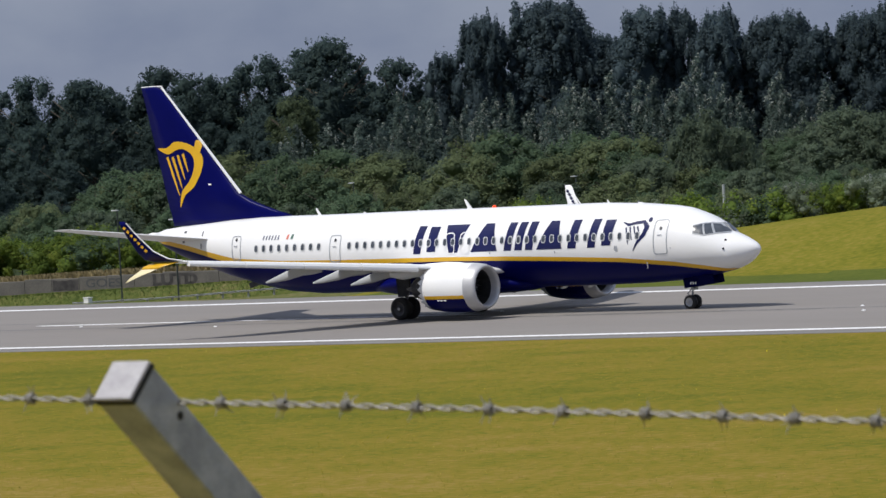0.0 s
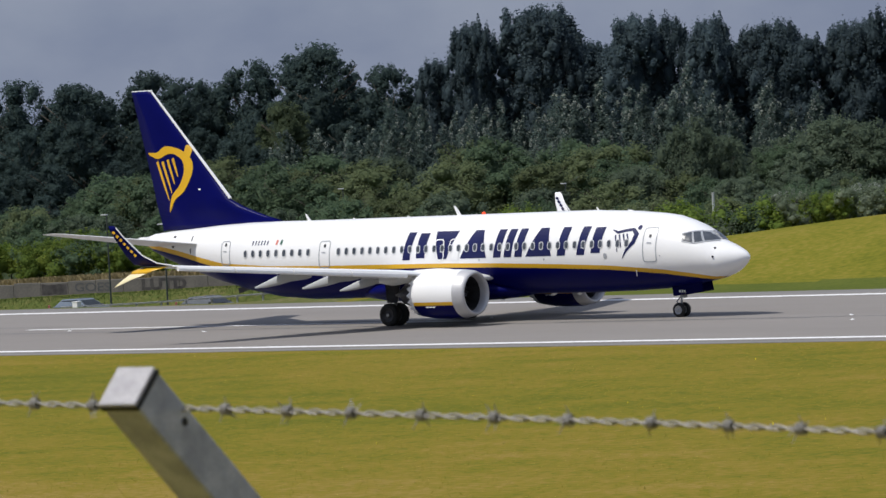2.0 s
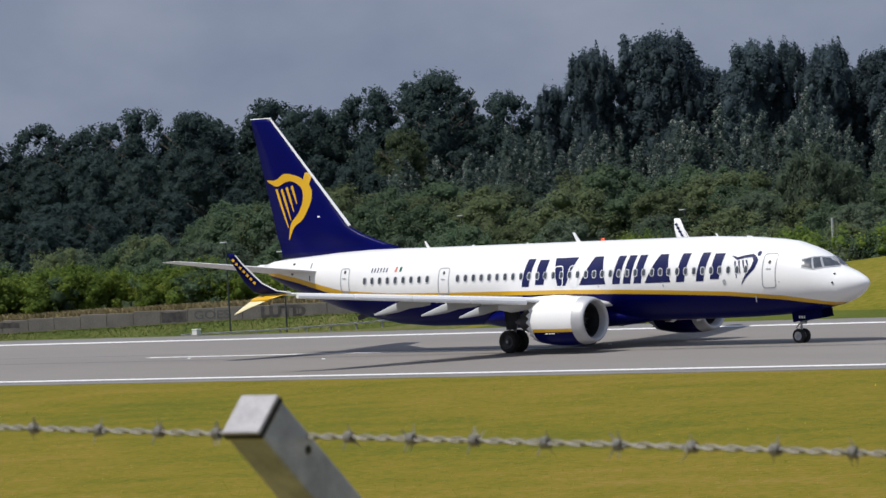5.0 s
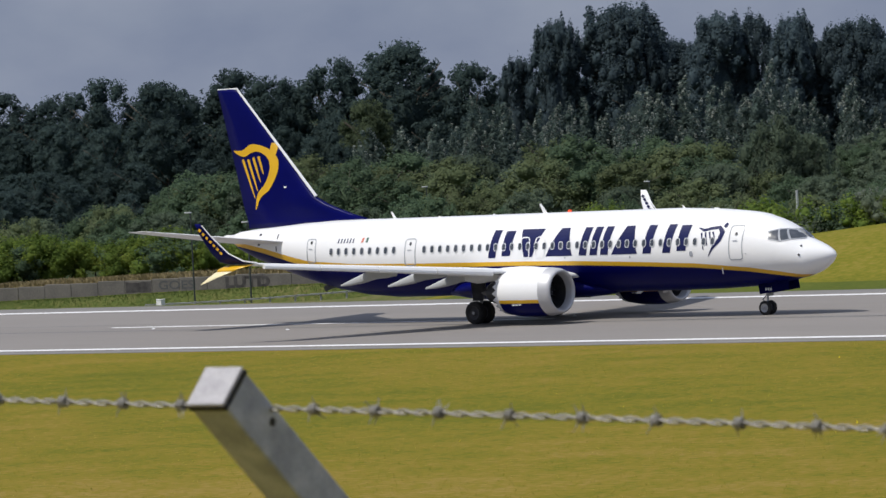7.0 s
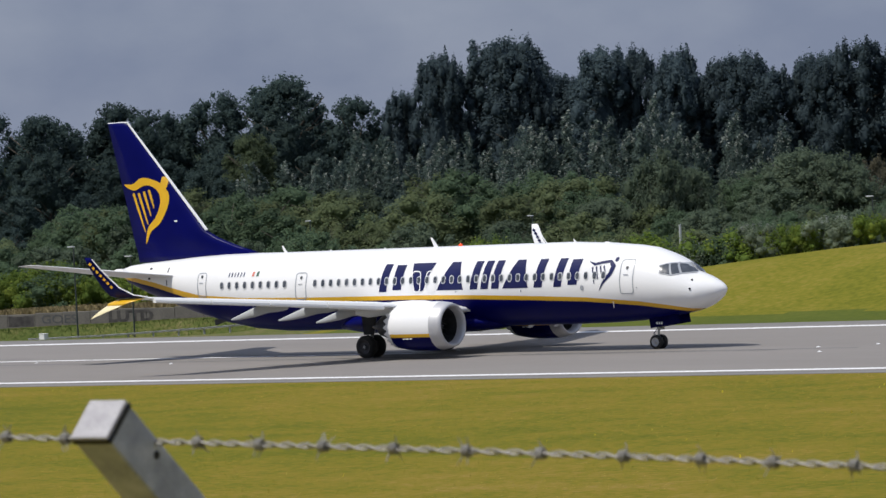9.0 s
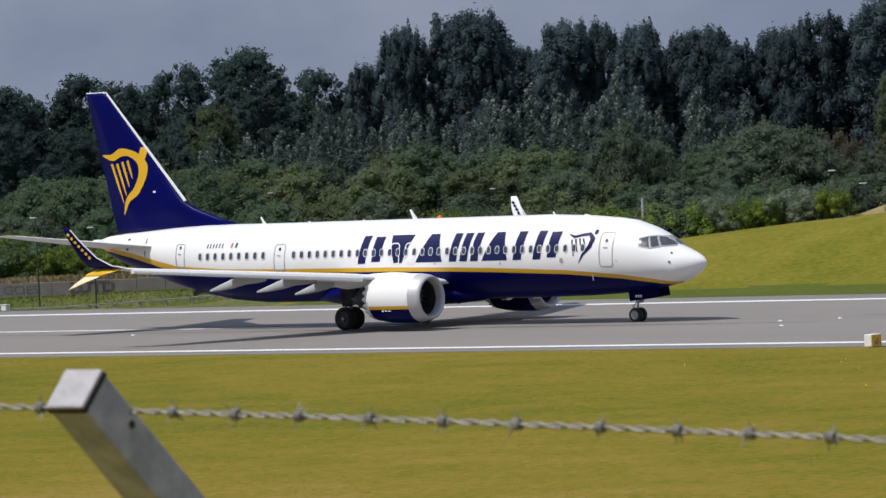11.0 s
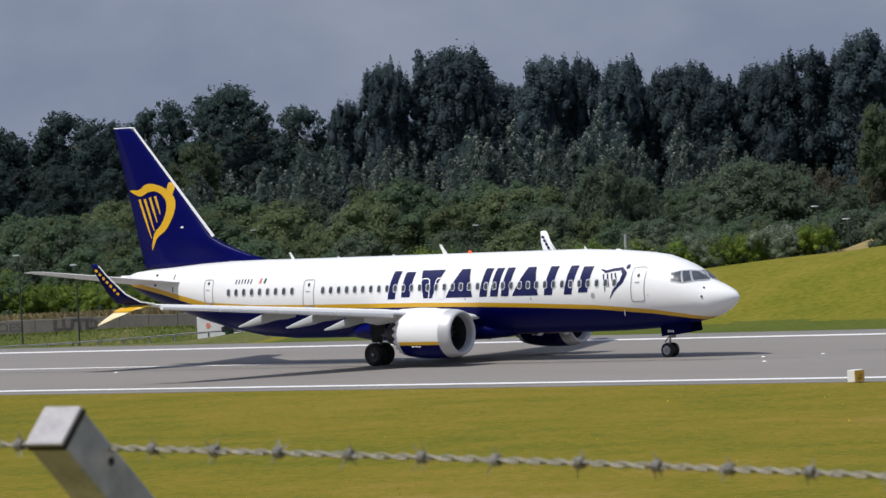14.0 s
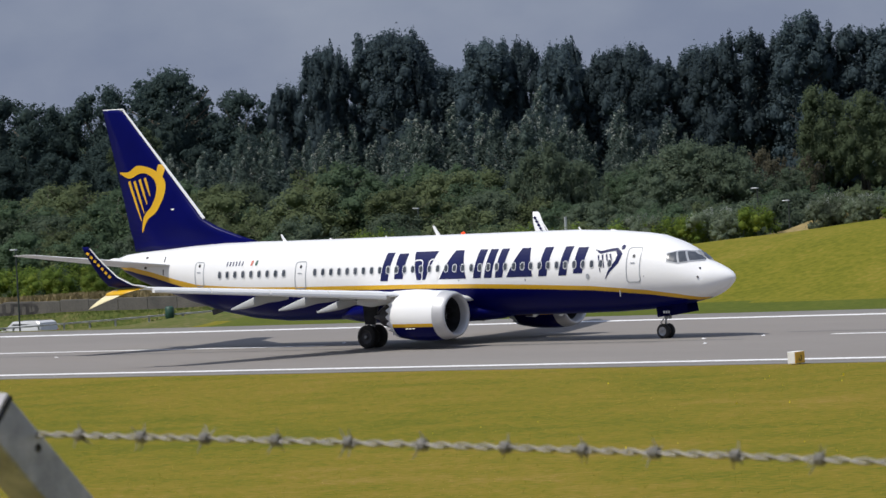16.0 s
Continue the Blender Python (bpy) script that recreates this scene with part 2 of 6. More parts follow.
# fresh green; the palest yellow stop paints in the hedge's sunlit clumps
LEAF_BRIGHT_SUNLIT = leaf_material("leaves_bright_sunlit", ((0.094, 0.150, 0.035), (0.145, 0.209, 0.043), (0.282, 0.322, 0.056)))
LEAF_WILLOW = leaf_material("leaves_willow", ((0.127, 0.167, 0.109), (0.172, 0.213, 0.144), (0.253, 0.293, 0.218)))
BARK_PALE = material("bark_pale", ((0.11, 0.085, 0.06), (0.17, 0.135, 0.10)), 0.9, scale=3.0)
# very dark green: the shade below the trees is part of this colour
UNDER_SHADE = material("undergrowth", ((0.022, 0.034, 0.016), (0.045, 0.058, 0.024)), 0.95, scale=0.4, fine=0.4, shine=0.05)


# ---- mesh helpers ----
def mesh_object(name, verts, faces, mats, parent=None, label="", smooth=False, indices=None):
    me = bpy.data.meshes.new(name)
    me.from_pydata([tuple(v) for v in verts], [], [tuple(f) for f in faces])
    for m in (mats if isinstance(mats, (list, tuple)) else [mats]):
        me.materials.append(m)
    if indices is not None:
        me.polygons.foreach_set("material_index", list(indices))
    if smooth:
        me.polygons.foreach_set("use_smooth", [True] * len(me.polygons))
    me.update()
    ob = new(name, me)
    ob.parent = parent
    if label:
        tagged(ob, label)
    return ob


def part(name, bm, mat, parent, label="", smooth=False):
    me = bpy.data.meshes.new(name)
    bm.normal_update()
    bm.to_mesh(me)
    bm.free()
    me.materials.append(mat)
    if smooth:
        me.polygons.foreach_set("use_smooth", [True] * len(me.polygons))
    ob = new(name, me)
    ob.parent = parent
    if label:
        tagged(ob, label)
    return ob


def empty(name, m=None):
    ob = new(name)
    ob.empty_display_size = 0.1
    if m is not None:
        ob.matrix_basis = m
    return ob


def box(bm, size, m=None, bevel=0.0, seg=2):
    g = bmesh.ops.create_cube(bm, size=1.0, matrix=(m or Matrix()) @ Matrix.Diagonal((*size, 1)))
    if bevel:
        edges = {e for v in g["verts"] for e in v.link_edges}
        bmesh.ops.bevel(bm, geom=list(edges), offset=bevel, segments=seg, affect="EDGES", profile=0.5)


def rod(bm, p, q, r1, r2=None, n=8, caps=True):
    p, q = Vector(p), Vector(q)
    d = q - p
    m = Matrix.Translation((p + q) / 2) @ d.to_track_quat("Z", "Y").to_matrix().to_4x4()
    bmesh.ops.create_cone(bm, cap_ends=caps, segments=n, radius1=r1, radius2=r1 if r2 is None else r2, depth=d.length, matrix=m)


def loft(rings, close_ring=True, cap=False):
    """Verts and quads between rings of equal length."""
    n = len(rings[0])
    verts = [p for r in rings for p in r]
    faces = []
    for i in range(len(rings) - 1):
        for j in range(n if close_ring else n - 1):
            k = (j + 1) % n
            faces.append((i * n + j, i * n + k, (i + 1) * n + k, (i + 1) * n + j))
    if cap:
        faces.append(tuple(range(n))[::-1])
        faces.append(tuple((len(rings) - 1) * n + j for j in range(n)))
    return verts, faces


# ---- ground, runway, road ----
EYE = (143.06, -204.97)
ROAD_TURN, ROAD_Y, ROAD_R, ROAD_Z = -58.0, 38.0, 30.0, -1.6


def road_line(s, side=0.0):
    """Place and heading (radians) s metres along the road from its bend; side metres to its left."""
    if s < 0:
        x, y, a = ROAD_TURN + s, ROAD_Y, 0.0
    elif s < ROAD_R * 1.05:
        a = s / ROAD_R
        x, y = ROAD_TURN + ROAD_R * math.sin(a), ROAD_Y + ROAD_R * (1 - math.cos(a))
    else:
        a = 1.05
        d = s - ROAD_R * a
        x = ROAD_TURN + ROAD_R * math.sin(a) + d * math.cos(a)
        y = ROAD_Y + ROAD_R * (1 - math.cos(a)) + d * math.sin(a)
    return x - side * math.sin(a), y + side * math.cos(a), a


def road_distance(x, y):
    bx = ROAD_TURN + ROAD_R * math.sin(1.05)
    by = ROAD_Y + ROAD_R * (1 - math.cos(1.05))
    if x < ROAD_TURN:
        return y - ROAD_Y
    cy = ROAD_Y + ROAD_R
    if math.atan2(x - ROAD_TURN, cy - y) < 1.05 and y < cy:
        return ROAD_R - math.hypot(x - ROAD_TURN, y - cy)
    return -(x - bx) * math.sin(1.05) + (y - by) * math.cos(1.05)


def smooth(a, b, v):
    v = min(1.0, max(0.0, (v - a) / (b - a)))
    return v * v * (3 - 2 * v)


def wall_top(x):
    return float(np.interp(x, [-140, -103, -92, -76, -55], [0.0, 0.28, 0.60, 0.88, 1.02]))


def height(x, y):
    """The ground: level field, a grass bank behind the runway, a sunken road, a wooded rise, the viewer's mound."""
    z = 0.0
    if y > 20:
        crest = float(np.interp(x, [-80, -66, -57, -53.5, -50, -35, -22, -12, 0, 40], [-0.5, -0.45, -0.2, 0.05, 0.5, 2.0, 3.3, 4.05, 4.85, 6.5]))
        line = float(np.interp(x, [-66, -50, -20, 0], [31, 31, 46, 46]))
        z = crest * smooth(24.5, line, y)
        d = road_distance(x, y)
        if d > 0:
            side = smooth(-40, -58, x)
            behind = (wall_top(x) - 0.06 if y > 46.2 else float(np.interp(x, [-103, -88, -82, -66, -58], [-0.60, -0.32, -0.10, 0.15, 0.25])))
            z += (behind - z) * side
        if y > 27:
            z = z + (ROAD_Z - z) * (1 - smooth(4.2, 7.8, d)) * (1 - smooth(4.2, 8.0, -d))
        z += 2.2 * smooth(60, 150, y) * smooth(8, 20, abs(d))
        z += 0.95 * smooth(48.0, 50.5, y) * smooth(-23, -18, x) * (1 - smooth(58, 70, y))
        z += 0.10 * noise.noise((x * 0.13, y * 0.13, 0)) * smooth(25, 32, y) * smooth(4.2, 8, abs(d))
    r = math.hypot(x - EYE[0], y - EYE[1])
    z += 8.05 * (1 - smooth(9, 105, r))
    return z


def ground_sheet():
    xs = np.unique(np.concatenate([np.linspace(-3000, -320, 10), np.linspace(-320, -130, 40), np.linspace(-130, 60, 150),
                                   np.linspace(60, 240, 60), np.linspace(240, 3000, 12)]))
    ys = np.unique(np.concatenate([np.linspace(-2500, -320, 10), np.linspace(-320, -110, 60), np.linspace(-110, 20, 60),
                                   np.linspace(20, 45.8, 46), [45.97, 46.3], np.linspace(46.7, 66, 34), np.linspace(66, 260, 60), np.linspace(260, 3500, 14)]))
    verts = [(x, y, height(x, y) - (0.03 if -22.6 < y < 24.4 else 0.0)) for y in ys for x in xs]
    n = len(xs)
    faces = [(j * n + i, j * n + i + 1, (j + 1) * n + i + 1, (j + 1) * n + i) for j in range(len(ys) - 1) for i in range(n - 1)]
    kinds = []
    for j in range(len(ys) - 1):
        for i in range(n - 1):
            x, y = (xs[i] + xs[i + 1]) / 2, (ys[j] + ys[j + 1]) / 2
            foot = 28.2 + 0.6 * noise.noise((x * 0.12, 3.0, 0.0))
            kinds.append(0 if y < 24.2 or x > 70 else 1 if y < foot and x > -44 else 3 if x < -46 + (y - 25) * 0.4 else 4 if 47.4 < y < 62 and x > -24 else 2)
    ob = mesh_object("ground", verts, faces, [GRASS, FOOT_GRASS, BANK_GRASS, VERGE_GROUND, DRY_GROUND], smooth=True, indices=kinds)
    return tagged(ob, "mown olive-green grass field rising to a bank", "grass", kind="structure")


def slab(name, x0, x1, y0, y1, z0, z1, mat, parent=None, nx=1):
    verts, faces = [], []
    for i in range(nx + 1):
        x = x0 + (x1 - x0) * i / nx
        verts += [(x, y0, z0), (x, y0, z1), (x, y1, z1), (x, y1, z0)]
    for i in range(nx):
        a, b = 4 * i, 4 * i + 4
        faces += [(a + 1, b + 1, b + 2, a + 2), (a, b, b + 1, a + 1), (a + 2, b + 2, b + 3, a + 3), (a + 3, b + 3, b, a)]
    faces += [(0, 1, 2, 3), (4 * nx + 3, 4 * nx + 2, 4 * nx + 1, 4 * nx)]
    return mesh_object(name, verts, faces, mat, parent)


def wavy_strip(name, x0, x1, y, width, z, mat, parent, step=2.0, wobble=0.04, seed=0.0):
    """Painted line with slightly uneven edges."""
    n = max(2, int((x1 - x0) / step))
    verts, faces = [], []
    for i in range(n + 1):
        x = x0 + (x1 - x0) * i / n
        for s in (-1, 1):
            verts.append((x, y + s * width / 2 + wobble * noise.noise((x * 0.31, s * 3.1 + seed, seed)), z))
        if i:
            faces.append((2 * i - 2, 2 * i, 2 * i + 1, 2 * i - 1))
    return mesh_object(name, verts, faces, mat, parent)


def build_runway():
    runway = slab("runway", -1500, 1500, -20.4, 20.2, -0.4, 0.0, TARMAC)
    tagged(runway, "worn grey asphalt runway with white paint lines", "runway", kind="structure")
    for name, y0, y1 in (("shoulder", -22.3, -20.4), ("shoulder", 20.2, 24.0)):
        tagged(slab(name, -1500, 1500, y0, y1, -0.4, -0.006, SHOULDER), "darker asphalt shoulder beside the runway", "pavement", kind="structure")
    wavy_strip("edge_line", -400, 300, -19.4, 0.95, 0.006, PAINT, runway, seed=1.0)
    wavy_strip("edge_line", -400, 300, 18.45, 1.2, 0.006, PAINT, runway, seed=2.0)
    for i in range(-9, 8):
        x = -47.4 + 60.0 * i
        wavy_strip("centre_dash", x, x + 30.0, 0.35, 0.62, 0.006, PAINT, runway, step=1.0, seed=3.0 + i)
    rng = random.Random(4)
    for k in range(26):
        x = rng.uniform(-220, 120)
        y = rng.choice((-3.2, 3.1, -2.6, 2.7, rng.uniform(-9, 9)))
        wavy_strip("tyre_streak", x, x + rng.uniform(14, 55), y, rng.uniform(0.25, 0.5), 0.003 + 0.0004 * (k % 4), SKID, runway, 3.0, 0.12, k)
    for x, y in ((-42.6, -1.6), (-56.0, -4.2), (-55.0, -7.5), (8.9, 0.2), (6.6, -1.4), (-30.5, -4.8), (9.4, -5.5), (-17.8, 2.6)):
        bm = bmesh.new()
        rod(bm, (0, 0, 0), (0, 0, 0.03), 0.11, 0.08, 10)
        box(bm, (0.05, 0.07, 0.03), pose(0, 0, 0.035), 0.006, 1)
        ob = part("runway_light", bm, WING_GREY, None)
        ob.matrix_basis = pose(x, y, 0.0)
        tagged(ob, "flush pale runway light set in the asphalt", "light", "runway lights")


def build_road():
    verts, faces = [], []
    ss = [-260 + 4 * i for i in range(0, 100)]
    for i, s in enumerate(ss):
        for side in (-3.9, -3.9, 3.9, 3.9):
            x, y, a = road_line(s, side)
            verts.append((x, y, ROAD_Z + 0.03))
        k = 4 * i
        verts[k] = (*verts[k][:2], ROAD_Z - 0.3)
        verts[k + 3] = (*verts[k + 3][:2], ROAD_Z - 0.3)
        if i:
            p = k - 4
            faces += [(p + 1, k + 1, k + 2, p + 2), (p, k, k + 1, p + 1), (p + 2, k + 2, k + 3, p + 3)]
    tagged(mesh_object("road", verts, faces, ROADM), "dark asphalt two-lane road in a shallow cutting", "road", kind="structure")


def build_wall():
    """Concrete retaining wall behind the road, in panels, with graffiti."""
    wall = empty("retaining_wall", pose(0, 46.0, 0))
    tagged(wall, "long grey concrete retaining wall with black graffiti", "wall", kind="structure")
    x = -170.0
    k = 0
    while x < -58:
        x1 = x + 2.4
        bm = bmesh.new()
        zt = wall_top((x + x1) / 2) + 0.03 * math.sin(k * 2.7)
        box(bm, (x1 - x - 0.014, 0.35, zt + 1.0), pose((x + x1) / 2, 0.175, (zt - 1.0) / 2), 0.025, 1)
        part("panel", bm, CONCRETE, wall)
        x, k = x1, k + 1
    for x0, x1, z0, z1 in ((-88.3, -86.1, -0.12, 0.54), (-103.0, -101.2, -0.18, 0.18), (-110, -107, -0.3, 0.08)):
        verts, faces = [], []
        n = 14
        for i in range(n + 1):
            xx = x0 + (x1 - x0) * i / n
            verts += [(xx, -0.006, z0 + 0.06 * noise.noise((xx * 2, 0, 1))), (xx, -0.006, z1 + 0.08 * noise.noise((xx * 2, 5, 1)))]
            if i:
                faces.append((2 * i - 2, 2 * i, 2 * i + 1, 2 * i - 1))
        mesh_object("graffiti_patch", verts, faces, GRAFFITI, wall, "black painted-over block of graffiti")
    for word, x0, width, z0, tall, mat, weight in (("GOES", -85.4, 3.1, 0.04, 0.56, GRAFFITI_FADED, 0.012), ("LUTD", -79.6, 3.8, 0.02, 0.74, GRAFFITI, 0.05)):
        cu = bpy.data.curves.new("graffiti_word", "FONT")
        cu.body, cu.size, cu.extrude, cu.offset = word, 1.0, 0.002, weight
        probe = new("graffiti_word", cu)
        bpy.context.view_layer.update()
        me = bpy.data.meshes.new_from_object(probe.evaluated_get(bpy.context.evaluated_depsgraph_get()))
        bpy.data.objects.remove(probe)
        co = np.array([v.co[:] for v in me.vertices])
        lo, hi = co.min(0), co.max(0)
        for v in me.vertices:
            v.co = (x0 + (v.co.x - lo[0]) / (hi[0] - lo[0]) * width, -0.008 - v.co.z, z0 + (v.co.y - lo[1]) / (hi[1] - lo[1]) * tall)
        me.materials.clear()
        me.materials.append(mat)
        ob = new("graffiti_word", me)
        ob.parent = wall
        tagged(ob, "hand-painted dark graffiti letters")


def build_rail():
    """Low crash rail along the near side of the road, bending up with the ground."""
    rail = empty("guard_rail", pose(0, 0, 0))
    tagged(rail, "low weathered galvanised guard rail beside the road", "guard rail", kind="structure")
    pts = []
    x = -72.0
    while x < -42:
        y = 30.0 + max(0.0, x + 56) * 0.35
        pts.append((x, y, float(np.interp(x, [-72, -65, -57, -53, -42], [-0.16, -0.02, 0.30, 0.48, 0.9]))))
        x += 2.0
    prof = [(0.0, -0.16), (0.05, -0.11), (0.0, -0.05), (0.0, 0.05), (0.05, 0.11), (0.0, 0.16), (0.03, 0.16), (0.08, 0.11), (0.03, 0.05), (0.03, -0.05), (0.08, -0.11), (0.03, -0.16)]
    rings = [[(p[0], p[1] - a, p[2] - 0.05 + b * 0.30) for a, b in prof] for p in pts]
    v, f = loft(rings, cap=True)
    mesh_object("beam", v, f, STEEL, rail)
    for p in pts[::1]:
        bm = bmesh.new()
        box(bm, (0.08, 0.10, 1.2), pose(p[0], p[1] + 0.07, p[2] - 0.6), 0.01, 1)
        part("post", bm, STEEL, rail)


def build_undergrowth():
    """Floor of the wood: undergrowth, with the trees' shade put into its dark green."""
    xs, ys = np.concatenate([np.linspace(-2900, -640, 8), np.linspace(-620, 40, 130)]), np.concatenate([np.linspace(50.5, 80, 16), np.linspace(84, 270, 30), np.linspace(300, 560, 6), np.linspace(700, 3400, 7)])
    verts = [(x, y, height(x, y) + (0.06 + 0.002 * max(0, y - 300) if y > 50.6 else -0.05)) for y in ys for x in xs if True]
    n = len(xs)
    faces = []
    for j in range(len(ys) - 1):
        for i in range(n - 1):
            if xs[i] > -60 and ys[j] < 68:
                continue
            faces.append((j * n + i, j * n + i + 1, (j + 1) * n + i + 1, (j + 1) * n + i))
    tagged(mesh_object("undergrowth", verts, faces, UNDER_SHADE, smooth=True), "undergrowth below the trees, their shade put into its dark green", "undergrowth", kind="structure")


# ---- airliner: x forward from the nose tip, y to port, z up from the tyres' contact ----
SEC_X = [0, 0.06, 0.15, 0.30, 0.5, 0.75, 1.0, 1.3, 1.6, 1.9, 2.2, 2.54, 2.8, 3.2, 4.0, 4.85, 6.5, 9, 25, 27, 29, 31, 33, 35, 36.5, 37.6, 38.3]
SEC_TOP = [2.80, 2.94, 3.03, 3.14, 3.25, 3.37, 3.48, 3.59, 3.72, 3.97, 4.17, 4.37, 4.50, 4.66, 4.92, 5.05, 5.20, 5.31, 5.31, 5.31, 5.33, 5.32, 5.24, 5.10, 5.01, 4.90, 4.72]
SEC_BOT = [2.80, 2.66, 2.57, 2.42, 2.27, 2.12, 2.00, 1.90, 1.81, 1.76, 1.70, 1.64, 1.60, 1.54, 1.46, 1.39, 1.32, 1.29, 1.29, 1.30, 1.46, 1.82, 2.33, 2.96, 3.47, 3.95, 4.34]
SEC_HW = [0, 0.16, 0.27, 0.43, 0.59, 0.77, 0.93, 1.08, 1.21, 1.34, 1.42, 1.50, 1.55, 1.62, 1.72, 1.79, 1.86, 1.88, 1.88, 1.87, 1.80, 1.62, 1.36, 1.02, 0.72, 0.46, 0.18]
STRIPE_X = [0, 1.0, 1.48, 2.53, 3.94, 5.5, 7.1, 10.5, 13.9, 17.4, 24.7, 28.5, 31.9, 33.6, 35.3, 37.2, 38.3]
STRIPE_Z = [1.6, 1.75, 1.90, 2.13, 2.36, 2.51, 2.65, 2.80, 2.92, 2.99, 3.04, 3.11, 3.30, 3.64, 4.01, 4.32, 4.46]


def section(x):
    d = -x
    return [float(np.interp(d, SEC_X, s)) for s in (SEC_TOP, SEC_BOT, SEC_HW)]


def skin(x, z, side=-1, out=0.012):
    """A point on the fuselage side at x, z, a little outside the paint."""
    t, b, w = section(x)
    c, h = (t + b) / 2, (t - b) / 2
    s = max(-0.999, min(0.999, (z - c) / h))
    k = math.sqrt(1 - s * s)
    return (x, side * (w * k + out * k), z + out * s)


def build_fuselage(plane):
    rings, mats_i = [], []
    ds = np.unique(np.round(np.concatenate([SEC_X, np.arange(10, 25, 1.0), np.arange(5.3, 9, 0.6), np.arange(25.5, 38, 0.5)]), 2))
    nb, nt = 8, 16
    for d in ds:
        t, b, w = section(-d)
        c, h = (t + b) / 2, max((t - b) / 2, 1e-3)
        z1 = float(np.interp(d, STRIPE_X, STRIPE_Z))
        z0 = z1 - float(np.interp(d, [0, 30, 33, 38], [0.20, 0.22, 0.30, 0.20]))
        a1 = math.asin(max(-0.985, min(0.97, (z1 - c) / h)))
        a0 = math.asin(max(-0.995, min(0.95, (z0 - c) / h)))
        a0 = min(a0, a1 - 0.012)
        half = [-math.pi / 2 + (a0 + math.pi / 2) * i / nb for i in range(nb)] + [a0] + [a1 + (math.pi / 2 - a1) * i / nt for i in range(nt)]
        star = [(-d, -w * math.cos(a), c + h * math.sin(a)) for a in half]
        top = [(-d, 0, c + h)]
        port = [(-d, w * math.cos(a), c + h * math.sin(a)) for a in half[:0:-1]]
        rings.append(star + top + port)
    n = len(rings[0])
    v, f = loft(rings)
    per = [2] * nb + [1] + [0] * nt + [0] * nt + [1] + [2] * nb
    per = per[:n] if len(per) >= n else per + [2] * (n - len(per))
    idx = []
    for i in range(len(rings) - 1):
        for j in range(n):
            m = per[j]
            if ds[i] < 1.30:
                m = 0
            idx.append(m)
    f.append(tuple((len(rings) - 1) * n + j for j in range(n)))
    idx.append(0)
    f = [tuple(reversed(q)) for q in f]
    ob = mesh_object("fuselage", v, f, [WHITE, YELLOW, NAVY], plane, "white over navy fuselage with a yellow cheatline", True, idx)
    # belly fairing at the wing root
    rings = []
    for d, w, zb, zt in ((12.8, 0.4, 1.32, 1.6), (13.8, 1.3, 1.14, 1.9), (15, 1.75, 1.06, 2.3), (17, 1.98, 1.0, 2.6), (20, 2.0, 1.0, 2.5), (21.8, 1.75, 1.12, 2.2), (23.6, 0.5, 1.32, 1.7)):
        rings.append([(-d, w * math.cos(a), (zb + zt) / 2 + (zt - zb) / 2 * math.sin(a)) for a in np.linspace(0, 2 * math.pi, 24, endpoint=False)])
    v, f = loft(rings, cap=True)
    mesh_object("belly_fairing", v, f, NAVY, plane, "navy wing root fairing", True)
    return ob


def strip_on_skin(name, pts, widths, mat, parent, side=-1, out=0.014, label="", sub=4):
    """A painted band along pts (x, z) on the fuselage side."""
    p = [Vector((a, b)) for a, b in pts]
    line, wid = [], []
    for i in range(len(p) - 1):
        for k in range(sub):
            line.append(p[i].lerp(p[i + 1], k / sub))
            wid.append(widths[i] + (widths[i + 1] - widths[i]) * k / sub)
    line.append(p[-1])
    wid.append(widths[-1])
    verts, faces = [], []
    for i, q in enumerate(line):
        d = (line[min(i + 1, len(line) - 1)] - line[max(i - 1, 0)]).normalized()
        nrm = Vector((-d.y, d.x))
        for s in (-1, 0, 1):
            r = q + nrm * s * wid[i] / 2
            verts.append(skin(r.x, r.y, side, out))
        if i:
            k = 3 * i
            faces += [(k - 3, k, k + 1, k - 2), (k - 2, k + 1, k + 2, k - 1)]
    return mesh_object(name, verts, faces, mat, parent, label)


def block_on_skin(name, corners, mat, parent, side=-1, out=0.012, n=8, across=1):
    """A four-cornered painted shape (x, z), bottom left, bottom right, top right, top left."""
    a, b, c, d = [Vector(k) for k in corners]
    verts, faces = [], []
    for i in range(n + 1):
        lo, hi = a.lerp(d, i / n), b.lerp(c, i / n)
        for j in range(across + 1):
            p = lo.lerp(hi, j / across)
            verts.append(skin(p.x, p.y, side, out))
        if i:
            for j in range(across):
                k = (i - 1) * (across + 1) + j
                faces.append((k, k + 1, k + across + 2, k + across + 1))
    return mesh_object(name, verts, faces, mat, parent)


def rounded(x, z, w, h, r, n=3):
    pts = []
    for cx, cz, a0 in ((w / 2 - r, h / 2 - r, 0), (-w / 2 + r, h / 2 - r, 90), (-w / 2 + r, -h / 2 + r, 180), (w / 2 - r, -h / 2 + r, 270)):
        for k in range(n + 1):
            a = radians(a0 + 90 * k / n)
            pts.append((x + cx + r * math.cos(a), z + cz + r * math.sin(a)))
        if a0 in (90, 270) and h > 0.8:
            s = 1 if a0 == 270 else -1
            for k in range(1, 8):
                pts.append((x + s * w / 2, z + s * (-h / 2 + r + (h - 2 * r) * k / 8)))
    return pts


def pane_on_skin(name, x, z, w, h, mat, parent, side=-1, out=0.016, r=0.10):
    pts = rounded(x, z, w, h, min(r, w / 2 - 0.01))
    verts = [skin(a, b, side, out) for a, b in pts] + [skin(x, z, side, out)]
    n = len(pts)
    return mesh_object(name, verts, [(i, (i + 1) % n, n) for i in range(n)], mat, parent)


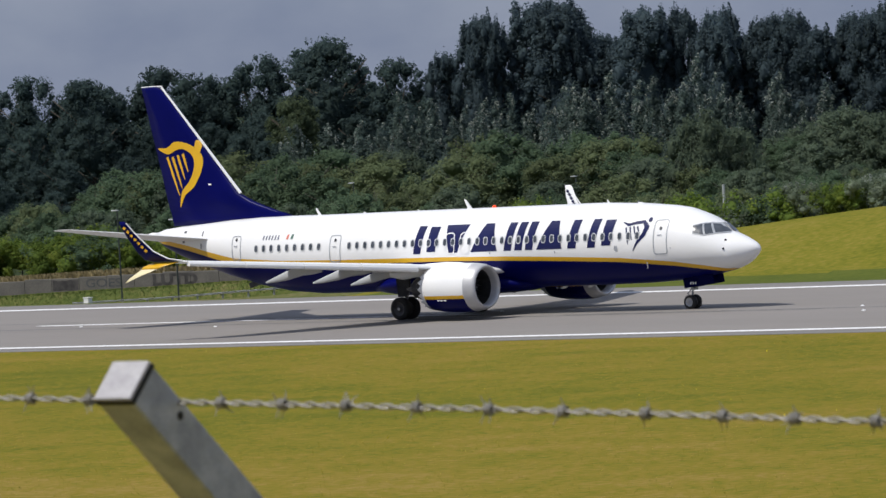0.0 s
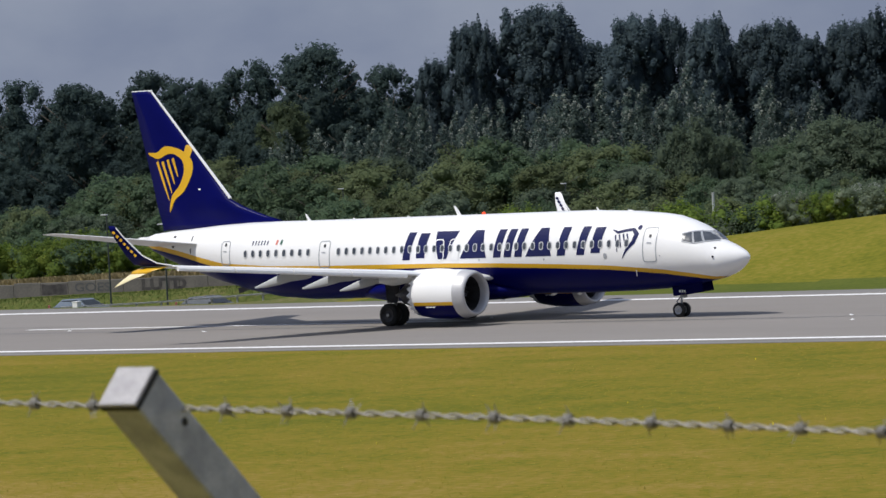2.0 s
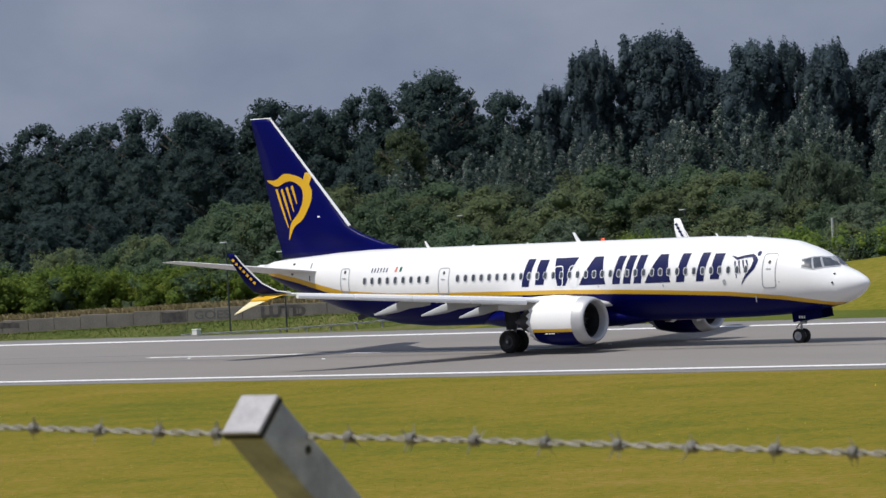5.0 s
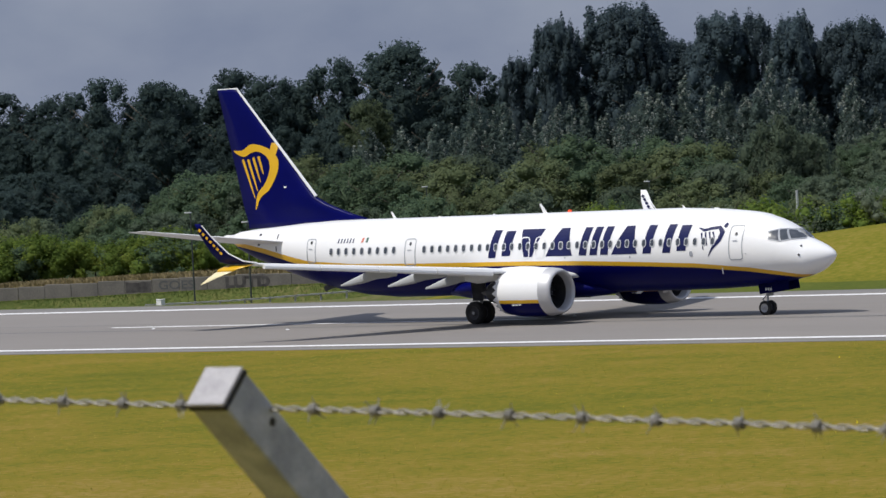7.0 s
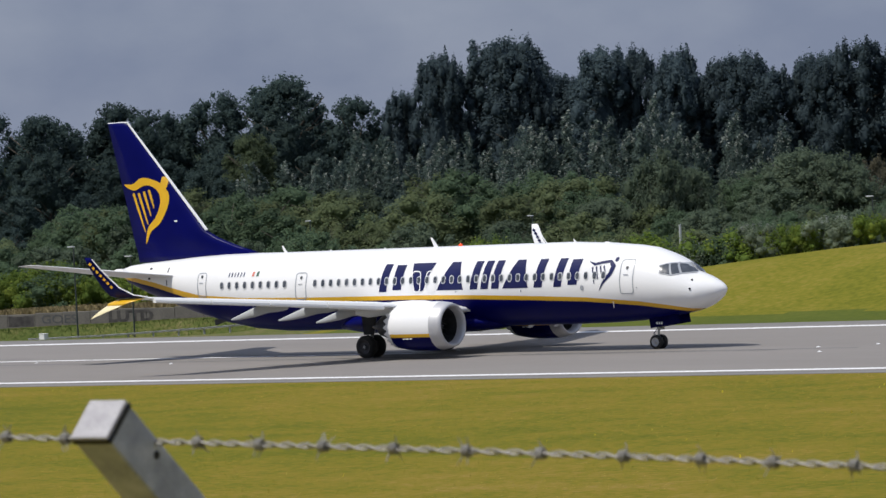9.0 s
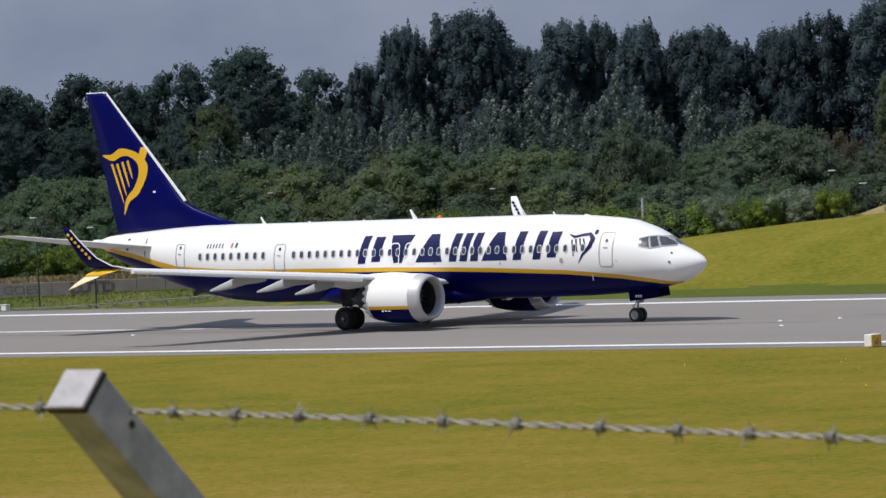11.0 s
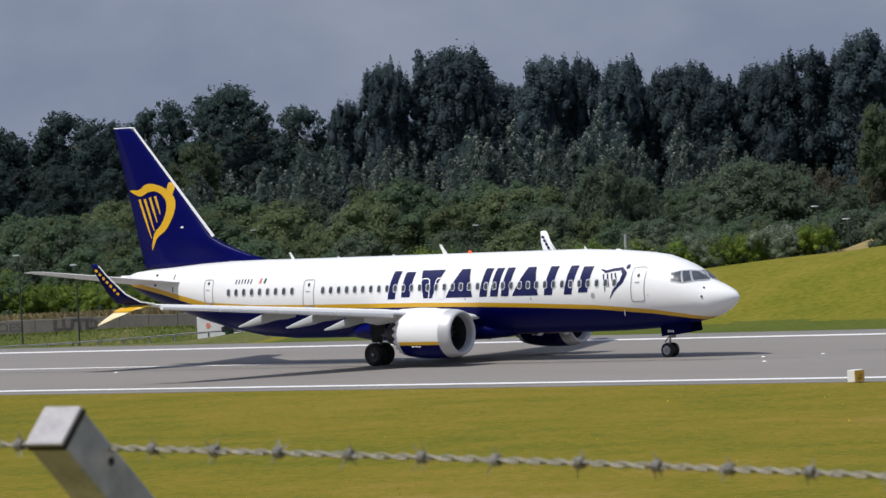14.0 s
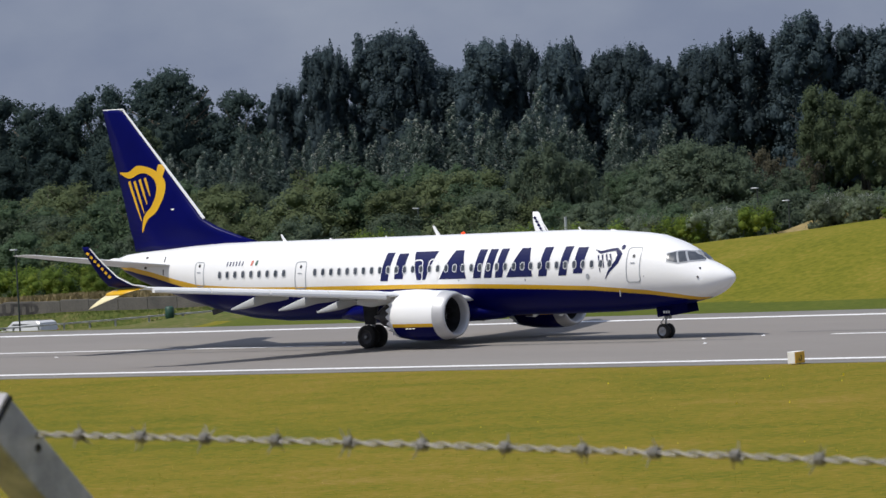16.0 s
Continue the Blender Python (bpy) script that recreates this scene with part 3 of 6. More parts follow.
def outline_on_skin(name, x, z, w, h, line, mat, parent, side=-1, r=0.16, out=0.013):
    a, b = rounded(x, z, w, h, r, 4), rounded(x, z, w - 2 * line, h - 2 * line, max(0.02, r - line), 4)
    verts = [skin(*p, side, out) for p in a] + [skin(*p, side, out) for p in b]
    n = len(a)
    return mesh_object(name, verts, [(i, (i + 1) % n, n + (i + 1) % n, n + i) for i in range(n)], mat, parent)


def build_side(plane, side):
    # cabin windows
    xs = [-30.13 + 0.536 * i for i in range(9)] + [-23.85 + 0.512 * i for i in range(36)]
    for i, x in enumerate(xs):
        w = pane_on_skin("cabin_window", x, 3.76 - 0.0028 * (x + 30), 0.27, 0.40, FRAME, plane, side, 0.020, 0.11)
        pane_on_skin("pane", x, 3.76 - 0.0028 * (x + 30), 0.20, 0.32, GLASS, w, side, 0.026, 0.09)
    # doors and overwing exits
    for x, z, w, h in ((-4.62, 3.58, 0.78, 1.66), (-24.78, 3.62, 0.72, 1.36), (-31.6, 3.82, 0.66, 1.24)):
        door = outline_on_skin("cabin_door", x, z, w, h, 0.048, SEAM, plane, side)
        tagged(door, "white door with a grey outline")
        pane_on_skin("door_window", x, z + 0.42, 0.14, 0.16, DARK, door, side, 0.018, 0.06)
        block_on_skin("handle", [(x - 0.16, z + 0.08), (x + 0.1, z + 0.08), (x + 0.1, z + 0.12), (x - 0.16, z + 0.12)], SEAM, door, side, 0.03, 1)
    for x in (-17.39, -16.46):
        outline_on_skin("overwing_exit", x, 3.66, 0.60, 1.05, 0.055, WHITE, plane, side, 0.2, 0.024)
    # title: plain slanted blue bars and wedges, one group in place of each letter
    z0, z1 = 3.20, 4.56
    for x0, x1, shape in ((-19.73, -18.25, "pair"), (-17.95, -16.25, "down"), (-16.12, -14.35, "up"), (-14.03, -12.15, "bars"), (-12.04, -10.35, "up"), (-10.11, -9.35, "bar"), (-8.91, -7.25, "pair")):
        w = x1 - x0
        if shape == "up":
            quads = [[(x0 + 0.02, z0), (x0 + w - 0.10, z0), (x0 + w * 0.78, z1), (x0 + w * 0.48, z1)]]
        elif shape == "down":
            quads = [[(x0 + 0.48, z0), (x0 + 1.00, z0), (x0 + 1.66, z1), (x0 + 0.22, z1)]]
        elif shape == "bars":
            quads = [[(x0 + k, z0), (x0 + k + 0.46, z0), (x0 + k + 0.72, z1), (x0 + k + 0.26, z1)] for k in (0.0, 0.66, 1.32)]
        elif shape == "bar":
            quads = [[(x0, z0), (x0 + 0.5, z0), (x0 + 0.76, z1), (x0 + 0.26, z1)]]
        else:
            quads = [[(x0, z0), (x0 + 0.46, z0), (x0 + 0.74, z1), (x0 + 0.26, z1)], [(x0 + 0.86, z0 + 0.08), (x0 + 1.40, z0 + 0.08), (x0 + 1.62, z1 - 0.06), (x0 + 1.02, z1 - 0.06)]]
        mark = block_on_skin("title_mark", quads[0], LETTER, plane, side)
        tagged(mark, "slanted navy bar of the airline title" if len(quads) > 1 or shape == "bar" else "navy wedge of the airline title")
        for q in quads[1:]:
            block_on_skin("title_bar", q, LETTER, mark, side)
    # emblem by the front door: a curved band and bars
    emblem = strip_on_skin("emblem", [(-6.85, 4.36), (-6.5, 4.22), (-6.1, 4.30), (-5.65, 4.34), (-5.42, 4.1), (-5.55, 3.75), (-5.95, 3.35), (-6.20, 2.98)],
                           [0.03, 0.13, 0.13, 0.15, 0.26, 0.22, 0.12, 0.03], LETTER, plane, side, label="navy emblem of a curved band and bars")
    pane_on_skin("emblem_dot", -5.33, 4.42, 0.22, 0.22, LETTER, emblem, side, 0.016, 0.1)
    for x, z0, z1 in ((-6.62, 4.1, 3.3), (-6.40, 4.12, 3.5), (-6.18, 4.14, 3.66), (-5.98, 4.14, 3.8)):
        strip_on_skin("emblem_bar", [(x, z0), (x + 0.16, z1)], [0.09, 0.05], LETTER, emblem, side, sub=2)
    # registration, as plain bars, and the small flag
    for i in range(6):
        x = -29.73 + 0.205 * i
        block_on_skin("registration_bar", [(x, 4.18), (x + 0.07, 4.18), (x + 0.10, 4.40), (x + 0.03, 4.40)], LETTER, plane, side, 0.012, 1)
    flag = block_on_skin("flag", [(-28.12, 4.18), (-27.98, 4.18), (-27.94, 4.42), (-28.08, 4.42)], ORANGEF, plane, side, 0.012, 1)
    block_on_skin("flag_band", [(-27.82, 4.18), (-27.68, 4.18), (-27.64, 4.42), (-27.78, 4.42)], GREENF, flag, side, 0.012, 1)
    # small fittings
    for x, z, s in ((-7.2, 3.12, 0.20), (-10.9, 3.05, 0.08), (-4.05, 3.05, 0.05), (-14.9, 3.12, 0.07)):
        pane_on_skin("port_cover", x, z, s, s * 1.3, SEAM, plane, side, 0.015, s / 2.2)
    strip_on_skin("drain_mast", [(-5.50, 2.42), (-5.60, 2.12)], [0.07, 0.05], WHITE, plane, side, 0.05, sub=1)
    for z in (3.31, 2.90):
        bm = bmesh.new()
        p = skin(-1.38, z, side, 0.0)
        rod(bm, p, (p[0], p[1] + side * 0.05, p[2]), 0.055, 0.045, 10)
        part("pitot_probe", bm, DARK, plane)
    # cockpit glazing
    for name, quad in (("windscreen", [(-1.50, 3.67), (-1.90, 3.67), (-2.24, 4.09), (-2.03, 4.04)]),
                       ("side_window", [(-1.97, 3.65), (-2.28, 3.60), (-2.54, 4.10), (-2.31, 4.10)]),
                       ("side_window", [(-2.37, 3.60), (-2.86, 3.72), (-2.97, 4.02), (-2.61, 4.10)])):
        block_on_skin("cockpit_frame", [(quad[0][0] + 0.05, quad[0][1] - 0.05), (quad[1][0] - 0.05, quad[1][1] - 0.05), (quad[2][0] - 0.05, quad[2][1] + 0.05), (quad[3][0] + 0.05, quad[3][1] + 0.05)], SEAM, plane, side, 0.022, 8, 8)
        block_on_skin("cockpit_" + name, quad, GLASS, plane, side, 0.03, 8, 8)


def airfoil(le, chord, thick, n=9):
    """A closed ring in x and z round a section that starts at le and runs aft."""
    us = [0.5 * (1 - math.cos(math.pi * i / n)) for i in range(n + 1)]
    y = [5 * thick * (0.2969 * math.sqrt(u) - 0.126 * u - 0.3516 * u * u + 0.2843 * u ** 3 - 0.1036 * u ** 4) for u in us]
    up = [(le[0] - u * chord, le[1], le[2] + t * chord) for u, t in zip(us, y)]
    dn = [(le[0] - u * chord, le[1], le[2] - 0.28 * t * chord) for u, t in zip(us[-2:0:-1], y[-2:0:-1])]
    return up + dn


def build_wing(plane, side):
    rings = []
    for y, x, z, chord, th in ((0.6, -14.2, 2.06, 6.6, 0.115), (1.88, -14.35, 2.18, 6.4, 0.115), (3.2, -14.95, 2.34, 5.75, 0.115), (5.8, -16.2, 2.64, 4.45, 0.11), (9, -17.85, 2.97, 3.6, 0.105), (13, -19.92, 3.39, 2.5, 0.10), (16.9, -21.92, 3.80, 1.55, 0.10)):
        rings.append(airfoil((x, side * y, z), chord, th))
    v, f = loft(rings, cap=True)
    if side > 0:
        f = [tuple(reversed(q)) for q in f]
    wing = mesh_object("wing", v, f, WING_GREY, plane, "pale grey swept wing", True)
    # slats: brighter leading edge caps
    for y0, y1 in ((6.0, 8.6), (8.65, 11.3), (11.35, 14.0), (14.05, 16.6)):
        r = []
        for y in (y0, y1):
            x = float(np.interp(y, [5.8, 16.9], [-16.2, -21.92]))
            z = float(np.interp(y, [5.8, 16.9], [2.64, 3.80]))
            ch = float(np.interp(y, [5.8, 9, 13, 16.9], [4.45, 3.6, 2.5, 1.55]))
            h = float(np.interp(y, [5.8, 16.9], [0.42, 0.29]))
            top = z + 0.052 * ch
            r.append([(x + a, side * y, top + b) for a, b in ((-0.30, 0.0), (-0.08, -0.02), (0.07, -0.22 * h), (0.15, -0.55 * h), (0.16, -0.82 * h), (0.10, -h), (0.0, -0.97 * h), (-0.07, -0.55 * h), (-0.28, -0.06))])
        vv, ff = loft(r, cap=True)
        if side > 0:
            ff = [tuple(reversed(q)) for q in ff]
        mesh_object("slat", vv, ff, WHITE, wing, "white leading edge slat")
    # flap track fairings, the shade below the wing put into their grey
    for y, xt, zt, ln in ((9.4, -23.05, 2.33, 3.6), (6.4, -22.55, 2.10, 3.8), (4.2, -21.95, 1.85, 3.6)):
        r = []
        for u in (0, 0.06, 0.2, 0.42, 0.65, 0.85, 1.0):
            rad = 0.04 + 0.23 * math.sin(math.pi * min(0.72, u * 0.8)) * (1 if u < 0.9 else 0.6)
            cx, cz = xt + ln * u, zt + 0.56 * min(1, u * 1.5) ** 1.1 + 0.02
            r.append([(cx, side * y + 0.42 * rad * math.cos(a), cz + rad * math.sin(a)) for a in np.linspace(0, 2 * math.pi, 12, endpoint=False)])
        vv, ff = loft(r, cap=True)
        mesh_object("flap_fairing", vv, ff, FAIRING_SHADE, wing, "pointed flap track fairing in a grey that includes the wing's shade", True)
    # split winglet: navy upper blade with a pale leading edge, yellow and white lower blade
    def blade(name, stations, mat, label):
        rr = []
        for x, y, z, chord, th in stations:
            base = airfoil((0, 0, 0), chord, th, 6)
            rr.append([(x + p[0], side * (y + p[2] * 0.92), z + p[2] * 0.35) for p in base])
        vv, ff = loft(rr, cap=True)
        return mesh_object(name, vv, ff, mat, wing, label, True)
    inner = WHITE if side > 0 else NAVY
    up = blade("winglet_upper", [(-21.95, 16.85, 3.82, 1.70, 0.09), (-22.58, 17.12, 3.96, 1.45, 0.07), (-23.26, 17.35, 4.35, 1.02, 0.055), (-23.80, 17.52, 4.85, 0.74, 0.05), (-24.14, 17.65, 5.28, 0.60, 0.05), (-24.36, 17.78, 5.62, 0.48, 0.05), (-24.50, 17.86, 5.86, 0.38, 0.05)], inner, "upswept winglet blade")
    for k in range(7):
        u = 0.18 + 0.74 * k / 6
        x, z = -23.36 - 1.28 * u, 4.16 + 1.52 * u
        y = 17.26 + 0.52 * u
        s = 0.12
        yy = side * (y + 0.075) if side < 0 else side * (y - 0.075)
        mesh_object("title_bar", [(x - s * 1.6, yy, z - s * 0.2), (x - s * 0.4, yy, z - s), (x + s * 0.4, yy, z - s * 0.2), (x - s * 0.8, yy, z + s * 0.6)], [(0, 1, 2, 3)], YELLOW if side < 0 else LETTER, up)
    bm = bmesh.new()
    for p, q in (((-21.9, 16.85, 3.86), (-22.50, 17.15, 3.98)), ((-22.50, 17.15, 3.98), (-23.24, 17.35, 4.37)), ((-23.24, 17.35, 4.37), (-24.13, 17.65, 5.30)), ((-24.13, 17.65, 5.30), (-24.45, 17.83, 5.78))):
        rod(bm, (p[0], side * p[1], p[2]), (q[0], side * q[1], q[2]), 0.035, 0.03, 6)
    part("leading_edge", bm, WHITE, up, "pale bare leading edge")
    lo1 = blade("winglet_lower", [(-22.0, 16.9, 3.80, 1.75, 0.08), (-22.75, 17.2, 3.62, 1.35, 0.06), (-23.1, 17.32, 3.50, 1.02, 0.06)], YELLOW, "yellow root of the lower winglet blade")
    blade("winglet_tip", [(-23.1, 17.32, 3.50, 1.02, 0.06), (-23.9, 17.5, 3.23, 0.60, 0.06), (-24.5, 17.6, 3.02, 0.28, 0.06), (-24.82, 17.65, 2.90, 0.08, 0.06)], CREAM, "pale yellow lower winglet blade")
    build_engine(plane, side)


def build_engine(plane, side):
    cy, cz = side * 4.83, 1.68
    prof = [(13.10, 1.06, 0.0), (13.16, 1.14, 0.0), (13.35, 1.22, 0.0), (13.95, 1.29, -0.01), (14.6, 1.31, -0.02), (15.6, 1.29, -0.02), (16.5, 1.18, 0.0), (17.25, 1.0, 0.02)]
    n = 48
    zs = cz - 0.45

    def ring(d, r, dz):
        # more points pulled to the stripe's height so that the paint edge is clean
        a1 = math.asin(max(-0.9, min(0.9, (zs + 0.09 - cz - dz) / r)))
        a0 = math.asin(max(-0.95, min(0.85, (zs - 0.09 - cz - dz) / r)))
        half = [-math.pi / 2 + (a0 + math.pi / 2) * i / 9 for i in range(9)] + [a0] + [a1 + (math.pi / 2 - a1) * i / 14 for i in range(14)]
        sq = lambda a: 0.985 if math.sin(a) < -0.5 else 1.0
        st = [(-d, cy - r * math.cos(a), cz + dz + r * sq(a) * math.sin(a)) for a in half]
        po = [(-d, cy + r * math.cos(a), cz + dz + r * sq(a) * math.sin(a)) for a in half[:0:-1]]
        return st + [(-d, cy, cz + dz + r)] + po
    lip_v, lip_f = loft([ring(d, r, dz) for d, r, dz in ((13.60, 0.93, 0), (13.30, 0.96, 0), (13.14, 1.01, 0), (13.10, 1.07, 0), (13.16, 1.15, 0), (13.35, 1.22, 0), (13.80, 1.285, -0.01))])
    nac = empty("engine", Matrix.Translation((-12.85, cy, 1.60)) @ Matrix.Diagonal((0.93, 0.925, 0.925, 1)) @ Matrix.Translation((13.10, -cy, -cz)))
    nac.parent = plane
    mesh_object("intake_lip", lip_v, lip_f, LIP, nac, "bare metal intake lip", True)
    rings = [ring(d, r, dz) for d, r, dz in ((13.80, 1.287, -0.01), (14.3, 1.31, -0.02), (15.0, 1.31, -0.02), (15.6, 1.29, -0.02), (16.1, 1.24, -0.01), (16.5, 1.18, 0.0))]
    v, f = loft(rings)
    m = len(rings[0])
    per = [2] * 9 + [1] + [0] * 28 + [1] + [2] * 9
    idx = [per[j] if j < len(per) else 2 for _ in range(len(rings) - 1) for j in range(m)]
    f = [tuple(reversed(q)) for q in f]
    mesh_object("cowling", v, f, [WHITE, YELLOW, NAVY], nac, "white engine cowling with yellow line and navy underside", True, idx)
    # chevron nozzle
    verts, faces = [], []
    k = 72
    for i in range(k):
        a = 2 * math.pi * i / k
        tooth = abs((i % 4) - 2) / 2
        for d, r in ((16.5, 1.18), (16.75 + 0.25 * tooth, 1.08 - 0.03 * tooth), (16.65 + 0.25 * tooth, 1.04 - 0.03 * tooth), (16.6, 1.10)):
            verts.append((-d, cy + r * math.cos(a), cz + r * math.sin(a)))
    for i in range(k):
        a, b = 4 * i, 4 * ((i + 1) % k)
        for j in range(3):
            faces.append((a + j, b + j, b + j + 1, a + j + 1))
    mesh_object("chevron_nozzle", verts, faces, WHITE, nac, "notched white rear nozzle")
    rr = [[(-d, cy + r * math.cos(a), cz + r * math.sin(a)) for a in np.linspace(0, 2 * math.pi, 32, endpoint=False)] for d, r in ((15.2, 0.72), (16.6, 0.75), (17.3, 0.62), (17.8, 0.50))]
    v, f = loft(rr)
    mesh_object("core_nozzle", v, f, DARK, nac, "dark metal exhaust core", True)
    rr = [[(-d, cy + r * math.cos(a), cz + r * math.sin(a)) for a in np.linspace(0, 2 * math.pi, 24, endpoint=False)] for d, r in ((17.0, 0.42), (17.8, 0.32), (18.5, 0.05))]
    v, f = loft(rr, cap=True)
    mesh_object("exhaust_plug", v, f, DARK, nac, "", True)
    rr = [[(-d, cy + r * math.cos(a), cz + r * math.sin(a)) for a in np.linspace(0, 2 * math.pi, 40, endpoint=False)] for d, r in ((13.58, 0.935), (14.4, 0.90), (14.45, 0.90), (14.5, 0.02))]
    v, f = loft(rr)
    mesh_object("intake_duct", v, f, DARK, nac, "dark intake duct", True)
    fan = empty("fan")
    fan.parent = nac
    me = None
    for i in range(18):
        if me is None:
            v, f = [], []
            for s in range(6):
                r = 0.26 + 0.63 * s / 5
                tw = 0.9 - 0.6 * s / 5
                for w in (-0.13, 0.13):
                    v.append((w * math.cos(tw) * 0.8, w * math.sin(tw) + 0.1 * (s / 5) ** 2, r))
                if s:
                    f.append((2 * s - 2, 2 * s - 1, 2 * s + 1, 2 * s))
            bl = mesh_object("blade", v, f, BLADE, fan)
            me = bl.data
        else:
            bl = new("blade", me)
            bl.parent = fan
        bl.matrix_basis = pose(-14.3, cy, cz) @ Matrix.Rotation(2 * math.pi * i / 18, 4, "X")
    rr = [[(-d, cy + r * math.cos(a), cz + r * math.sin(a)) for a in np.linspace(0, 2 * math.pi, 20, endpoint=False)] for d, r in ((13.75, 0.01), (13.9, 0.13), (14.3, 0.28), (14.4, 0.3))]
    v, f = loft(rr, cap=True)
    mesh_object("spinner", v, f, DARK, nac, "", True)
    rr = []
    for d, z0, z1, w in ((14.2, 2.82, 2.93, 0.05), (14.9, 2.78, 3.02, 0.16), (15.8, 2.66, 3.05, 0.22), (17.0, 2.40, 3.0, 0.24), (18.6, 2.2, 2.75, 0.2), (19.6, 2.35, 2.6, 0.04)):
        rr.append([(-d, cy + w * a, z0 + (z1 - z0) * b) for a, b in ((-1, 0), (-1, 0.7), (-0.5, 1), (0.5, 1), (1, 0.7), (1, 0))])
    v, f = loft(rr, cap=True)
    mesh_object("pylon", v, f, WHITE, nac, "white engine pylon", True)
    for i in range(3):
        bm = bmesh.new()
        box(bm, (0.16, 0.01, 0.05), pose(-15.05 - 0.22 * i, cy - 1.20, zs - 0.16))
        part("stencil_bar", bm, WHITE, nac)


def build_tail(plane):
    # fin: outline stations by height: (z, leading x, trailing x, half thickness)
    st = [(5.05, -29.0, -37.05, 0.10), (5.37, -28.95, -37.1, 0.10), (5.62, -29.9, -37.15, 0.14), (5.9, -30.75, -37.25, 0.20), (6.16, -31.48, -37.32, 0.24), (6.59, -32.37, -37.42, 0.26), (8.0, -33.62, -37.72, 0.22), (10.0, -35.38, -38.2, 0.16), (12.2, -37.32, -38.72, 0.09), (12.36, -37.48, -38.74, 0.05)]
    rr = []
    for z, a, b, w in st:
        c = a - b
        rr.append([(a, 0, z), (a - 0.05 * c, -w * 0.5, z), (a - 0.16 * c, -w * 0.85, z), (a - 0.4 * c, -w, z), (a - 0.72 * c, -w * 0.6, z), (b, -0.015, z),
                   (b, 0.015, z), (a - 0.72 * c, w * 0.6, z), (a - 0.4 * c, w, z), (a - 0.16 * c, w * 0.85, z), (a - 0.05 * c, w * 0.5, z)])
    v, f = loft(rr, cap=True)
    fin = mesh_object("tail_fin", v, f, NAVY, plane, "tall navy tail fin", True)
    bm = bmesh.new()
    rod(bm, (-32.37, 0, 6.60), (-37.36, 0, 12.30), 0.085, 0.055, 8)
    rod(bm, (-37.34, 0, 12.36), (-38.74, 0, 12.37), 0.045, 0.03, 6)
    part("leading_edge", bm, WHITE, fin, "white leading edge strip")

    def on_fin(x, z, s):
        a = float(np.interp(z, [q[0] for q in st], [q[1] for q in st]))
        b = float(np.interp(z, [q[0] for q in st], [q[2] for q in st]))
        w = float(np.interp(z, [q[0] for q in st], [q[3] for q in st]))
        u = (a - x) / (a - b)
        return (x, s * (float(np.interp(u, [0, 0.05, 0.16, 0.4, 0.72, 1.0], [0, w * 0.5, w * 0.85, w, w * 0.6, 0.015])) + 0.022), z)

    def band(name, pts, widths, s, parent, label="", sub=5):
        p = [Vector(q) for q in pts]
        verts, faces, k = [], [], 0
        line, wd = [], []
        for i in range(len(p) - 1):
            for j in range(sub):
                u = j / sub
                p0, p3 = p[max(i - 1, 0)], p[min(i + 2, len(p) - 1)]
                q = 0.5 * ((2 * p[i]) + (p[i + 1] - p0) * u + (2 * p0 - 5 * p[i] + 4 * p[i + 1] - p3) * u * u + (3 * p[i] - p0 - 3 * p[i + 1] + p3) * u ** 3)
                line.append(q)
                wd.append(widths[i] + (widths[i + 1] - widths[i]) * u)
        line.append(p[-1])
        wd.append(widths[-1])
        for i, q in enumerate(line):
            d = (line[min(i + 1, len(line) - 1)] - line[max(i - 1, 0)]).normalized()
            for e in (-1, 0, 1):
                verts.append(on_fin(q.x - d.y * e * wd[i] / 2, q.y + d.x * e * wd[i] / 2, s))
            if i:
                k = 3 * i
                faces += [(k - 3, k, k + 1, k - 2), (k - 2, k + 1, k + 2, k - 1)]
        return mesh_object(name, verts, faces, YELLOW, parent, label)
    for s in (-1, 1):
        em = band("emblem", [(-37.80, 9.12), (-37.1, 8.98), (-36.5, 9.22), (-35.9, 9.20), (-35.3, 8.92), (-34.95, 8.45), (-35.05, 7.85), (-35.5, 7.2), (-36.1, 6.75), (-36.46, 6.02)],
                  [0.05, 0.36, 0.44, 0.34, 0.42, 0.62, 0.52, 0.44, 0.30, 0.04], s, fin, "yellow emblem of a curved band and bars")
        band("emblem_dot", [(-34.98, 8.85), (-34.97, 9.15), (-34.96, 9.46)], [0.30, 0.46, 0.30], s, em, "", 3)
        for x, z0, z1, dx in ((-37.15, 8.66, 6.62, 0.72), (-36.76, 8.66, 7.0, 0.56), (-36.38, 8.74, 7.45, 0.42), (-36.0, 8.8, 7.85, 0.3)):
            band("emblem_bar", [(x, z0), (x + dx * 0.5, (z0 + z1) / 2), (x + dx, z1)], [0.17, 0.16, 0.05], s, em, "", 3)
        verts = [on_fin(x, z, s) for x, z in ((-34.32, 7.1), (-34.14, 7.1), (-34.14, 7.18), (-34.32, 7.18))]
        mesh_object("fin_light", verts, [(0, 1, 2, 3)], WHITE, fin)
        rr = []
        for y, x, z, ch, th in ((0.35, -33.25, 4.24, 4.0, 0.08), (1.2, -33.85, 4.34, 3.55, 0.068), (7.0, -37.55, 5.24, 1.55, 0.06), (7.17, -37.85, 5.28, 1.2, 0.045)):
            rr.append(airfoil((x, s * y, z), ch, th))
        v, f = loft(rr, cap=True)
        if s > 0:
            f = [tuple(reversed(q)) for q in f]
        mesh_object("tailplane", v, f, WING_GREY, plane, "pale grey tailplane", True)
